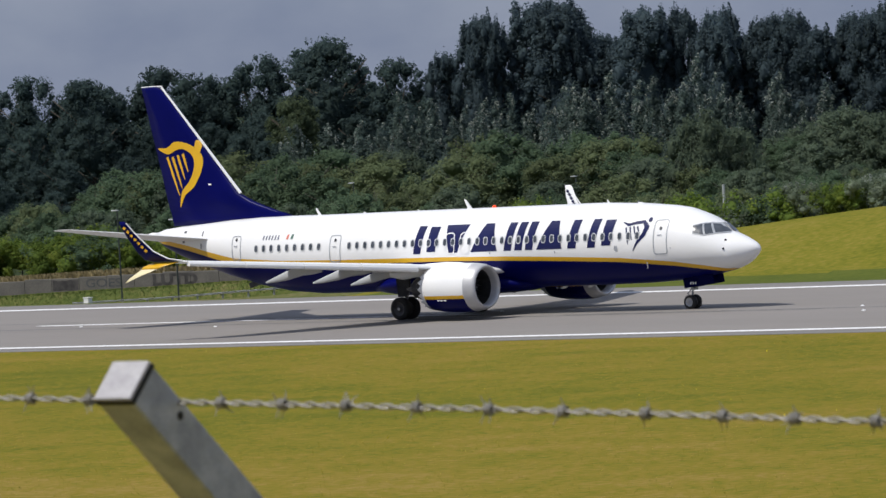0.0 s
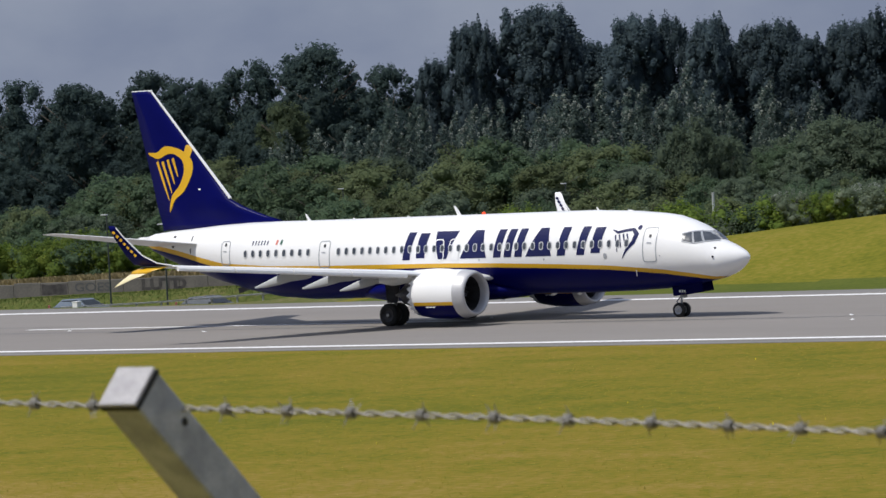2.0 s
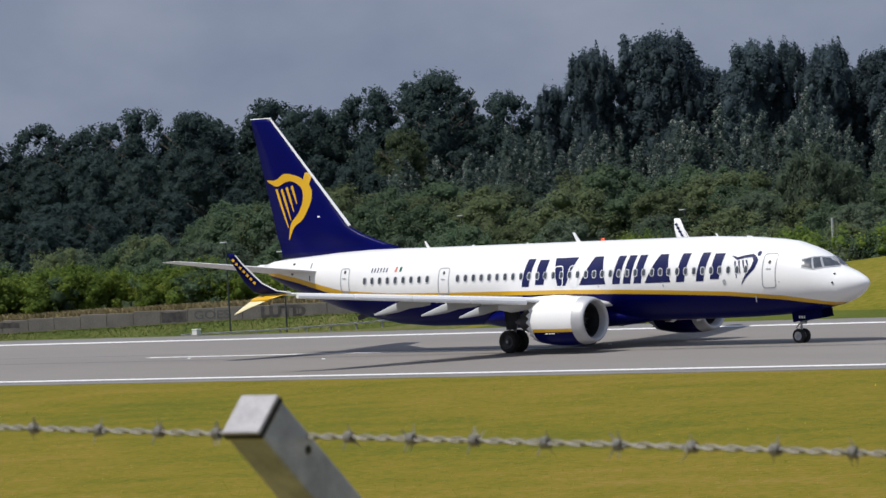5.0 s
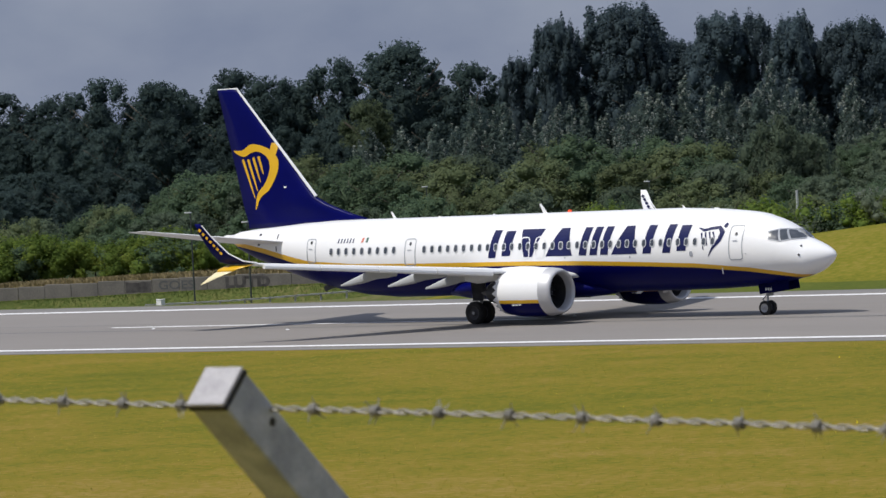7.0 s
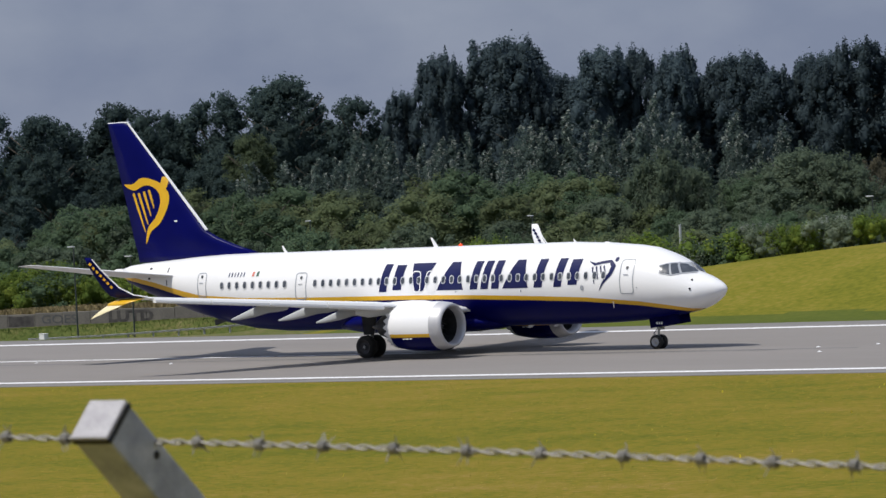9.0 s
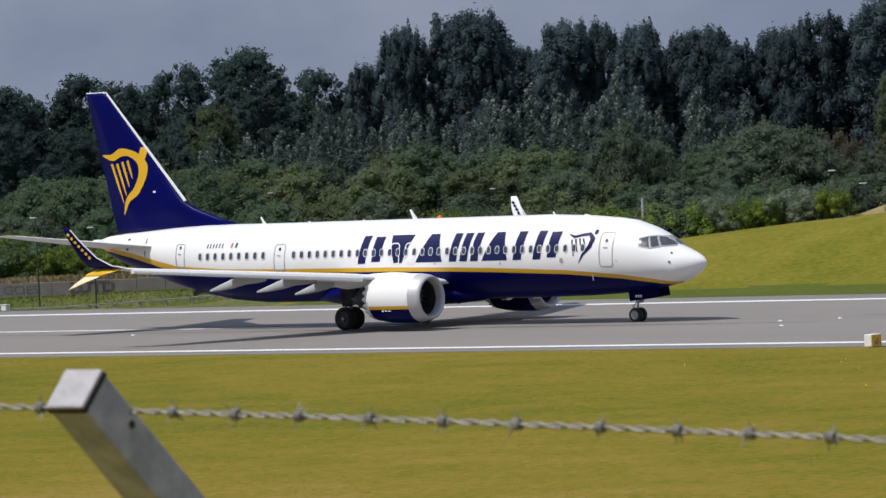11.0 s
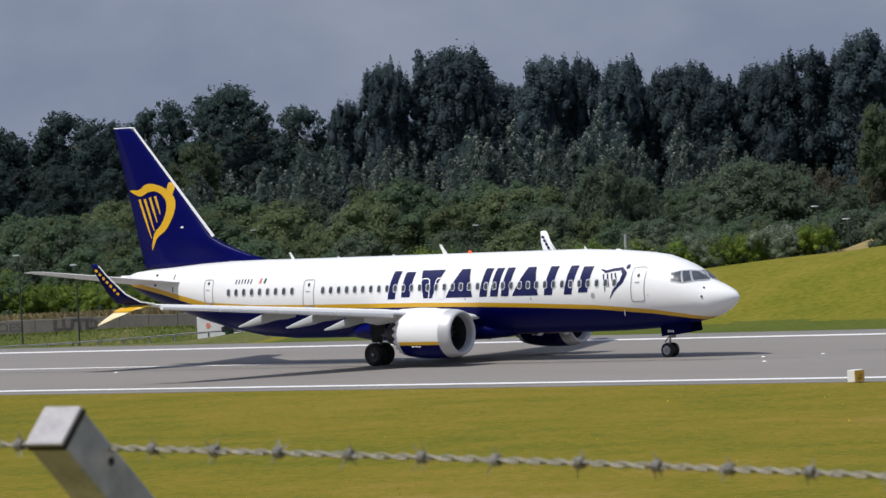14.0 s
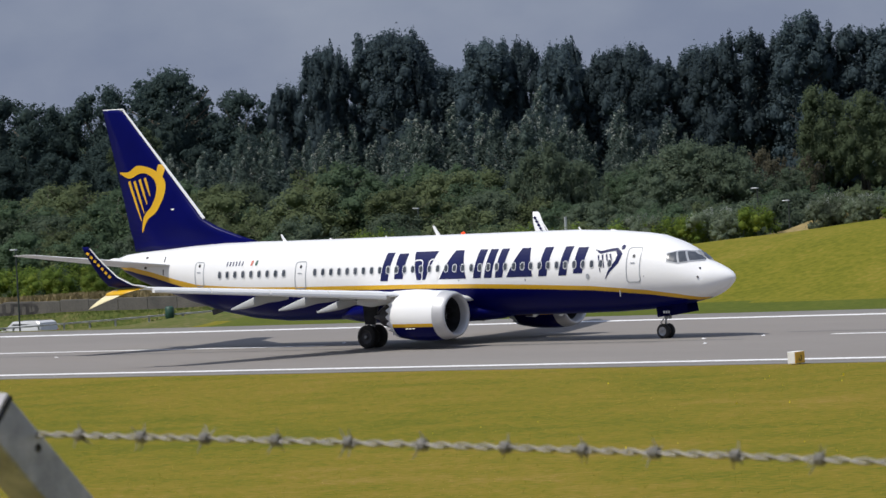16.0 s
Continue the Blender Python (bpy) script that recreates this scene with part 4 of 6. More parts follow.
        for x, z, w, h in ((-34.3, 4.62, 0.07, 0.26), (-34.3, 3.98, 0.07, 0.26), (-35.7, 4.72, 0.18, 0.10), (-35.7, 4.22, 0.18, 0.10)):
            block_on_skin("pivot_slot", [(x - w / 2, z - h / 2), (x + w / 2, z - h / 2), (x + w / 2, z + h / 2), (x - w / 2, z + h / 2)], DARK, plane, s, 0.014, 3)
    rr = [[(-d, 0.16 * r * math.cos(a), 4.55 + 0.02 * (d - 38) + 0.2 * r * math.sin(a)) for a in np.linspace(0, 2 * math.pi, 12, endpoint=False)] for d, r in ((38.2, 1.0), (38.7, 0.9), (39.0, 0.4))]
    v, f = loft(rr, cap=True)
    mesh_object("tail_cone", v, f, WING_GREY, plane, "", True)
    bm = bmesh.new()
    box(bm, (1.1, 0.10, 0.28), pose(-31.6, 0, 1.95, 0, -14, 0), 0.04, 2)
    part("tail_skid", bm, DARK, plane)
    for x, h, w in ((-27.05, 0.36, 0.20), (-17.3, 0.48, 0.26), (-8.75, 0.16, 0.12), (-24.1, 0.07, 0.15), (-20.6, 0.07, 0.12), (-6.6, 0.08, 0.4)):
        t = section(x)[0] - 0.02
        bm = bmesh.new()
        vs = [bm.verts.new(p) for p in ((x, -0.02, t), (x - w, -0.02, t), (x - w - h * 0.45, -0.02, t + h), (x - w * 0.55 - h * 0.45, -0.02, t + h))]
        fc = bm.faces.new(vs)
        g = bmesh.ops.extrude_face_region(bm, geom=[fc])
        bmesh.ops.translate(bm, verts=[q for q in g["geom"] if isinstance(q, bmesh.types.BMVert)], vec=(0, 0.04, 0))
        part("blade_antenna", bm, WHITE, plane)
    bm = bmesh.new()
    bmesh.ops.create_uvsphere(bm, u_segments=12, v_segments=8, radius=0.10, matrix=pose(-15.9, 0, 5.33) @ Matrix.Diagonal((1.2, 0.8, 1, 1)))
    part("beacon", bm, REDGLOW, plane, "red anti-collision beacon", True)
    for x, h in ((-14.6, 0.30), (-11.5, 0.16), (-9.9, 0.14)):
        bm = bmesh.new()
        vs = [bm.verts.new(p) for p in ((x, -0.02, 1.33), (x - 0.4, -0.02, 1.33), (x - 0.5, -0.02, 1.33 - h), (x - 0.3, -0.02, 1.33 - h))]
        fc = bm.faces.new(vs)
        g = bmesh.ops.extrude_face_region(bm, geom=[fc])
        bmesh.ops.translate(bm, verts=[q for q in g["geom"] if isinstance(q, bmesh.types.BMVert)], vec=(0, 0.04, 0))
        part("belly_antenna", bm, WHITE, plane)


def wheel(plane, x, y, r, w, hub):
    wh = empty("wheel", pose(x, y, r))
    wh.parent = plane
    pr = [(0.62, -0.5), (0.80, -0.5), (0.93, -0.44), (1.0, -0.30), (1.0, 0.30), (0.93, 0.44), (0.80, 0.5), (0.62, 0.5)]
    rr = [[(r * a * math.cos(t), w * b, r * a * math.sin(t)) for t in np.linspace(0, 2 * math.pi, 32, endpoint=False)] for a, b in pr]
    v, f = loft(rr)
    mesh_object("tyre", v, f, RUBBER, wh, "black rubber tyre", True)
    pr = [(0.63, -0.5), (0.58, -0.42), (0.42, -0.28), (0.2, -0.30), (0.18, -0.45), (0.01, -0.46), (0.01, 0.46), (0.18, 0.45), (0.2, 0.30), (0.42, 0.28), (0.58, 0.42), (0.63, 0.5)]
    rr = [[(r * a * math.cos(t), w * b, r * a * math.sin(t)) for t in np.linspace(0, 2 * math.pi, 24, endpoint=False)] for a, b in pr]
    v, f = loft(rr)
    mesh_object("rim", v, f, hub, wh, "metal wheel rim", True)
    return wh


def build_gear(plane):
    wheels = []
    for y in (-0.21, 0.21):
        wheels.append((wheel(plane, -4.13, y, 0.345, 0.21, STEEL), 0.345, (-4.13, y)))
    for s in (-1, 1):
        for y in (2.52, 3.24):
            # main rims take the dark metal, which includes the shade on these wheels
            wheels.append((wheel(plane, -19.6, s * y, 0.565, 0.40, DARK), 0.565, (-19.6, s * y)))
    bm = bmesh.new()
    rod(bm, (-4.13, 0, 0.345), (-4.10, 0, 1.0), 0.055, None, 12)
    rod(bm, (-4.10, 0, 0.95), (-4.0, 0, 1.7), 0.09, None, 12)
    rod(bm, (-4.13, -0.2, 0.345), (-4.13, 0.2, 0.345), 0.05, None, 10)
    part("nose_gear_leg", bm, STEEL, plane, "pale metal nose gear strut")
    bm = bmesh.new()
    rod(bm, (-4.05, 0, 0.95), (-3.2, 0, 1.6), 0.05, None, 8)
    rod(bm, (-4.2, 0, 0.55), (-4.42, 0, 0.75), 0.03, None, 6)
    rod(bm, (-4.42, 0, 0.75), (-4.15, 0, 0.98), 0.03, None, 6)
    box(bm, (0.16, 0.34, 0.14), pose(-3.95, 0, 0.98), 0.02, 1)
    part("drag_brace", bm, STEEL, plane)
    for s in (-1, 1):
        bm = bmesh.new()
        vs = [bm.verts.new(p) for p in ((-2.55, s * 0.42, 1.72), (-4.35, s * 0.42, 1.50), (-4.25, s * 0.46, 1.02), (-2.50, s * 0.46, 1.24))]
        fc = bm.faces.new(vs)
        bmesh.ops.solidify(bm, geom=[fc], thickness=0.04)
        d = part("nose_gear_door", bm, NAVY, plane, "navy nose gear door")
        for k in range(3):
            bm = bmesh.new()
            box(bm, (0.08, 0.01, 0.12), pose(-3.85 + 0.14 * k, s * 0.475, 1.26))
            part("stencil_bar", bm, WHITE, d)
        bm = bmesh.new()
        rod(bm, (-19.6, s * 2.3, 0.565), (-19.6, s * 3.45, 0.565), 0.075, None, 10)
        rod(bm, (-19.6, s * 2.88, 0.565), (-19.5, s * 2.86, 1.25), 0.085, None, 12)
        rod(bm, (-19.5, s * 2.86, 1.2), (-19.3, s * 2.82, 2.3), 0.13, None, 12)
        rod(bm, (-19.45, s * 2.8, 1.45), (-19.3, s * 1.5, 1.9), 0.06, None, 8)
        rod(bm, (-19.45, s * 2.86, 1.5), (-18.6, s * 2.8, 2.2), 0.05, None, 8)
        rod(bm, (-19.72, s * 2.88, 0.65), (-19.95, s * 2.88, 1.0), 0.035, None, 6)
        rod(bm, (-19.95, s * 2.88, 1.0), (-19.6, s * 2.86, 1.3), 0.035, None, 6)
        part("main_gear_leg", bm, STEEL, plane, "grease-marked metal main gear strut")
        bm = bmesh.new()
        vs = [bm.verts.new(p) for p in ((-19.0, s * 3.05, 2.2), (-20.0, s * 3.05, 2.2), (-19.85, s * 3.12, 1.15), (-19.2, s * 3.12, 1.15))]
        fc = bm.faces.new(vs)
        bmesh.ops.solidify(bm, geom=[fc], thickness=0.04)
        part("gear_door", bm, DARK, plane, "dark main gear door")
    return wheels


def build_airliner():
    plane = empty("airliner", pose(0, 0, 0))
    tagged(plane, "white, navy and yellow twin-engine airliner on the runway", "airliner")
    build_fuselage(plane)
    for s in (-1, 1):
        build_side(plane, s)
        build_wing(plane, s)
    build_tail(plane)
    return plane, build_gear(plane)


# ---- trees and shrubs ----
ICO_V, ICO_F = [], []


def ico():
    """The corners and faces of a small ball, once."""
    if not ICO_V:
        bm = bmesh.new()
        bmesh.ops.create_icosphere(bm, subdivisions=1, radius=1.0)
        ICO_V.extend(tuple(v.co) for v in bm.verts)
        ICO_F.extend(tuple(v.index for v in f.verts) for f in bm.faces)
        bm.free()
    return np.array(ICO_V), np.array(ICO_F)


def leaf_cloud(blobs, count, size, seed, up=0.45, rough=0.65, spike=0.0, core=0.8):
    """Verts and triangles: a dense uneven heart in every clump (x, y, z, rx, ry, rz) and small leaf sprays all over the clumps."""
    rng = np.random.default_rng(seed)
    b = np.array(blobs, float)
    iv, jf = ico()
    big = b[b[:, 3] > 0.4] if (b[:, 3] > 0.4).any() else b
    hearts = big[:, None, :3] + iv[None] * big[:, None, 3:] * core * rng.uniform(0.8, 1.05, (len(big), len(iv), 1))
    hf = (jf[None] + (np.arange(len(big)) * len(iv))[:, None, None]).reshape(-1, 3)
    hearts = hearts.reshape(-1, 3)
    area = (b[:, 3] * b[:, 5]) ** 0.95
    pick = rng.choice(len(b), count, p=area / area.sum())
    d = rng.normal(size=(count, 3))
    d /= np.linalg.norm(d, axis=1)[:, None]
    d[:, 2] = np.where((d[:, 2] < -0.35) & (rng.random(count) < 0.7), -d[:, 2], d[:, 2])
    rad = rng.uniform(0.70, 1.10, count) + 0.22 * np.abs(rng.normal(size=count)) * (rng.random(count) < 0.35)
    rad = np.minimum(rad, 1.0 + 0.3 / b[pick, 3])
    c = b[pick, :3] + d * b[pick, 3:] * rad[:, None]
    if spike:
        tall = (d[:, 2] > 0.5) & (rng.random(count) < 0.4)
        c[:, 2] += np.where(tall, rng.random(count) ** 2 * spike, 0)
    nrm = d + rng.normal(size=(count, 3)) * rough
    nrm[:, 2] += up
    nrm /= np.linalg.norm(nrm, axis=1)[:, None]
    t = np.cross(nrm, rng.normal(size=(count, 3)))
    t /= np.linalg.norm(t, axis=1)[:, None]
    s = np.cross(nrm, t)
    k = size * rng.uniform(0.55, 1.45, count)[:, None]
    v = np.stack([c - t * k, c + t * k * 0.7 + s * k * 0.75, c + t * k * 0.5 - s * k * 0.8], 1).reshape(-1, 3)
    f = np.arange(count * 3).reshape(-1, 3) + len(hearts)
    return np.concatenate([hearts, v]), np.concatenate([hf, f]), len(hf)


def cloud_object(name, v, f, mat, parent, smooth_first=0):
    me = bpy.data.meshes.new(name)
    n = f.shape[1]
    me.vertices.add(len(v))
    me.vertices.foreach_set("co", np.asarray(v, np.float32).ravel())
    me.loops.add(f.size)
    me.loops.foreach_set("vertex_index", f.ravel().astype(np.int32))
    me.polygons.add(len(f))
    me.polygons.foreach_set("loop_start", np.arange(0, f.size, n, dtype=np.int32))
    if smooth_first:
        me.polygons.foreach_set("use_smooth", [i < smooth_first for i in range(len(f))])
    me.update(calc_edges=True)
    me.validate()
    me.materials.append(mat)
    ob = new(name, me)
    ob.parent = parent
    return ob


def trunk_mesh(parent, tall, r, limbs, seed, spread, mat):
    rng = random.Random(seed)
    bm = bmesh.new()
    p = Vector((0, 0, -0.3))
    for k in range(5):
        q = Vector((rng.uniform(-0.12, 0.12) * tall * 0.1, rng.uniform(-0.12, 0.12) * tall * 0.1, tall * 0.85 * (k + 1) / 5))
        rod(bm, p, q, r * (1 - 0.17 * k), r * (1 - 0.17 * (k + 1)), 7)
        p = q
    for k in range(limbs):
        z = tall * rng.uniform(0.2, 0.7)
        a = rng.uniform(0, 6.28)
        ln = spread * rng.uniform(0.5, 0.95)
        rod(bm, (0, 0, z), (ln * math.cos(a), ln * math.sin(a), z + ln * rng.uniform(0.4, 0.9)), r * 0.4, r * 0.12, 5)
    return part("trunk", bm, mat, parent, smooth=True)


def dome(rng, n, wide, tall, low, high, peak, smin, smax, flat):
    """Clumps of many sizes over the outside of a crown whose widest height is peak (all shares of tall), and its filled middle."""
    out = []
    lean = [(rng.uniform(0, 6.28), rng.uniform(0.0, 0.22)) for _ in range(3)]
    for k in range(n):
        u = low + (high - low) * (k + rng.random()) / n
        a = k * 2.4 + rng.uniform(-0.6, 0.6)
        span = (high - peak) if u > peak else (peak - low) * 1.5
        edge = wide * math.sqrt(max(0.03, 1 - ((u - peak) / (span * 1.04)) ** 2))
        edge *= 1 + sum(q * math.cos((j + 1) * a + p + 4 * u) for j, (p, q) in enumerate(lean))
        s = smin + (smax - smin) * rng.random() ** 1.8
        w = max(0.0, edge - s * 0.5) * rng.uniform(0.65, 1.08)
        out.append((w * math.cos(a), w * math.sin(a), tall * u, s, s, s * flat * rng.uniform(0.8, 1.2)))
    out.append((0, 0, tall * (low + high) / 2, wide * 0.6, wide * 0.6, tall * (high - low) * 0.38))
    return out


def leaders(rng, count, tall, wide, r, top_low):
    """Upright leaders of uneven height, each a tapering stack of clumps that ends in a point."""
    out = []
    for k in range(count):
        a = k * 2.4 + rng.uniform(-0.5, 0.5)
        q = wide * math.sqrt(k / count) * rng.uniform(0.7, 1.0)
        top = tall if k == 0 else tall * rng.uniform(top_low, 0.98) * (1 - 0.10 * q / wide)
        x, y = q * math.cos(a), q * math.sin(a)
        steps = 12
        for j in range(steps):
            u = (j + rng.uniform(0.2, 0.8)) / steps
            s = r * ((1 - u) ** 0.5 * 0.85 + 0.24) * rng.uniform(0.8, 1.15)
            b = rng.uniform(0, 6.28)
            side = s * rng.uniform(0.1, 0.7)
            out.append((x * (0.7 + 0.3 * u) + side * math.cos(b), y * (0.7 + 0.3 * u) + side * math.sin(b), tall * 0.08 + (top - tall * 0.08 - s * 1.2) * u, s, s, max(s * 1.35, tall * 0.055)))
    return out


def make_tree(kind, seed):
    """A full-size tree or shrub: a thing with trunk, crown and, on young poplars and willows, pale shoot tips."""
    rng = random.Random(seed)
    tips, bark = [], BARK
    if kind in ("oak", "ash"):
        tall, wide, mat, n, leaf, spike = 15.0, 5.6, LEAF_DARK_HAZE if kind == "oak" else LEAF_ASH, 10500, 0.16, 0.25
        blobs = dome(rng, 80, wide, tall, 0.12, 0.92, 0.46, 0.5, 1.7, 0.85)
        for k in range(18):
            a, q = rng.uniform(0, 6.28), rng.uniform(0.1, 0.85)
            blobs.append((wide * q * math.cos(a), wide * q * math.sin(a), tall * (0.97 - 0.32 * q * q), 0.4, 0.4, 0.38))
    elif kind == "poplar":
        tall, wide, mat, n, leaf, spike = 18.0, 3.6, LEAF_BLUE_HAZE, 10500, 0.145, 0.4
        blobs = dome(rng, 60, wide, tall, 0.05, 0.92, 0.56, 0.55, 1.3, 1.3)
        for k in range(34):
            u, a = 0.58 + 0.34 * rng.random() ** 0.6, rng.uniform(0, 6.28)
            w = wide * math.sqrt(max(0.05, 1 - ((u - 0.56) / 0.42) ** 2)) * rng.uniform(0.5, 1.0)
            rise = rng.uniform(0.3, 0.5)
            for j, r in enumerate((0.58, 0.44, 0.30, 0.18)):
                blobs.append((w * math.cos(a), w * math.sin(a), tall * u + rise * j, r, r, r * 1.5))
    elif kind == "sapling":
        tall, wide, mat, n, leaf, spike = 9.0, 1.75, LEAF_SAP_HAZE, 3500, 0.108, 0.25
        blobs = leaders(rng, 3, tall, wide * 0.62, 0.72, 0.72)
        blobs.append((0, 0, tall * 0.34, wide * 0.7, wide * 0.7, tall * 0.28))
        for k in range(9):
            a, q = rng.uniform(0, 6.28), rng.uniform(0.0, 0.8)
            x, y, z = wide * q * math.cos(a), wide * q * math.sin(a), tall * (0.96 - 0.36 * q)
            blobs.append((x, y, z - 0.5, 0.17, 0.17, 0.62))
            tips.append((x, y, z - 0.1, 0.12, 0.12, 0.34))
    elif kind == "thicket":
        tall, wide, mat, n, leaf, spike, bark = 6.0, 3.2, LEAF_BROWN, 2400, 0.13, 0.4, BARK_PALE
        blobs = dome(rng, 16, wide, tall, 0.10, 0.86, 0.40, 0.3, 0.7, 1.1)[:-1]
    else:
        tall, wide = 4.6, 2.9
        mat = {"shrub": LEAF_SHRUB, "olive": LEAF_OLIVE, "bright": LEAF_BRIGHT_SUNLIT, "willow": LEAF_WILLOW, "grey": LEAF_GREY}[kind]
        fresh = kind in ("bright", "willow")
        n, leaf, spike = 4000, 0.100, 0.45 if fresh else 0.15
        blobs = dome(rng, 40, wide, tall, 0.04, 0.88, 0.34, 0.28, 0.85, 1.25 if fresh else 0.9)
        if fresh:
            for k in range(16):
                a, q = rng.uniform(0, 6.28), rng.uniform(0.1, 0.95)
                blobs.append((wide * q * math.cos(a), wide * q * math.sin(a), tall * (0.92 - 0.42 * q * q), 0.2, 0.2, 0.55))
        if kind == "willow":
            tips = [(wide * q * math.cos(a), wide * q * math.sin(a), tall * (0.98 - 0.40 * q * q), 0.16, 0.16, 0.35)
                    for q, a in ((rng.uniform(0.1, 0.95), rng.uniform(0, 6.28)) for k in range(14))]
    name = {"oak": "oak_tree", "ash": "ash_tree", "poplar": "poplar_tree", "sapling": "young_poplar"}.get(kind, "shrub")
    tree = empty(name)
    trunk_mesh(tree, tall * 0.9, {"oak": 0.38, "ash": 0.34, "poplar": 0.32, "sapling": 0.11}.get(kind, 0.08), 22 if kind == "thicket" else 9, seed, wide * 0.85, bark)
    v, f, k = leaf_cloud(blobs, n, leaf, seed, spike=spike, core=0.4 if kind == "thicket" else 0.80)
    squeeze = tall / float(np.percentile(v[:, 2], 99.8))
    v[:, 2] *= squeeze
    cloud_object("crown", v, f, mat, tree, k)
    if tips:
        v, f, k = leaf_cloud(tips, 14 * len(tips), leaf * 0.9, seed + 1, core=0.3)
        v[:, 2] *= squeeze
        tagged(cloud_object("silver_foliage", v, f, LEAF_SILVER, tree, k), "pale silvery shoot tips", kind="stuff")
    label = {"ash": "rounded olive-green ash before the darker wood", "oak": "dark green broad-crowned oak at the wood's edge", "poplar": "tall dark poplar with spiky crown in the wood",
             "sapling": "young grey-green poplar with silvery shoot tips", "shrub": "dense dark green shrub on the rise",
             "olive": "olive-green bramble and hawthorn shrub", "bright": "fresh yellow-green bush above the wall",
             "grey": "soft grey-green sallow shrub on the rise", "thicket": "thin brownish half-bare thicket below the wood",
             "willow": "pale silvery willow bush on the bank"}[kind]
    tagged(tree, label, "tree" if kind in ("oak", "ash", "poplar", "sapling") else "shrub",
           {"oak": "trees of the wood", "ash": "trees of the wood", "poplar": "trees of the wood", "sapling": "young poplars"}.get(kind, "shrubs on the rise"))
    return tree, tall


TREES = {}


def plant(kind, x, y, top, wide=1.0, seed=0):
    """Put a tree so that its top is at the height top above the runway."""
    rng = random.Random(seed * 77 + int(x * 10))
    pool = TREES.setdefault(kind, [])
    z = height(x, y)
    if len(pool) < 5:
        tree, tall = make_tree(kind, 100 * len(pool) + len(kind))
        pool.append((tree, tall))
        fresh = tree
    else:
        tree, tall = pool[rng.randrange(5)]
        fresh = None
    s = (top - z + 0.1) / tall
    m = pose(x, y, z - 0.1, 0, 0, rng.uniform(0, 360)) @ Matrix.Diagonal((s * wide, s * wide, s, 1))
    if fresh is None:
        fresh = copy_thing(tree, Matrix())
    fresh.matrix_basis = m


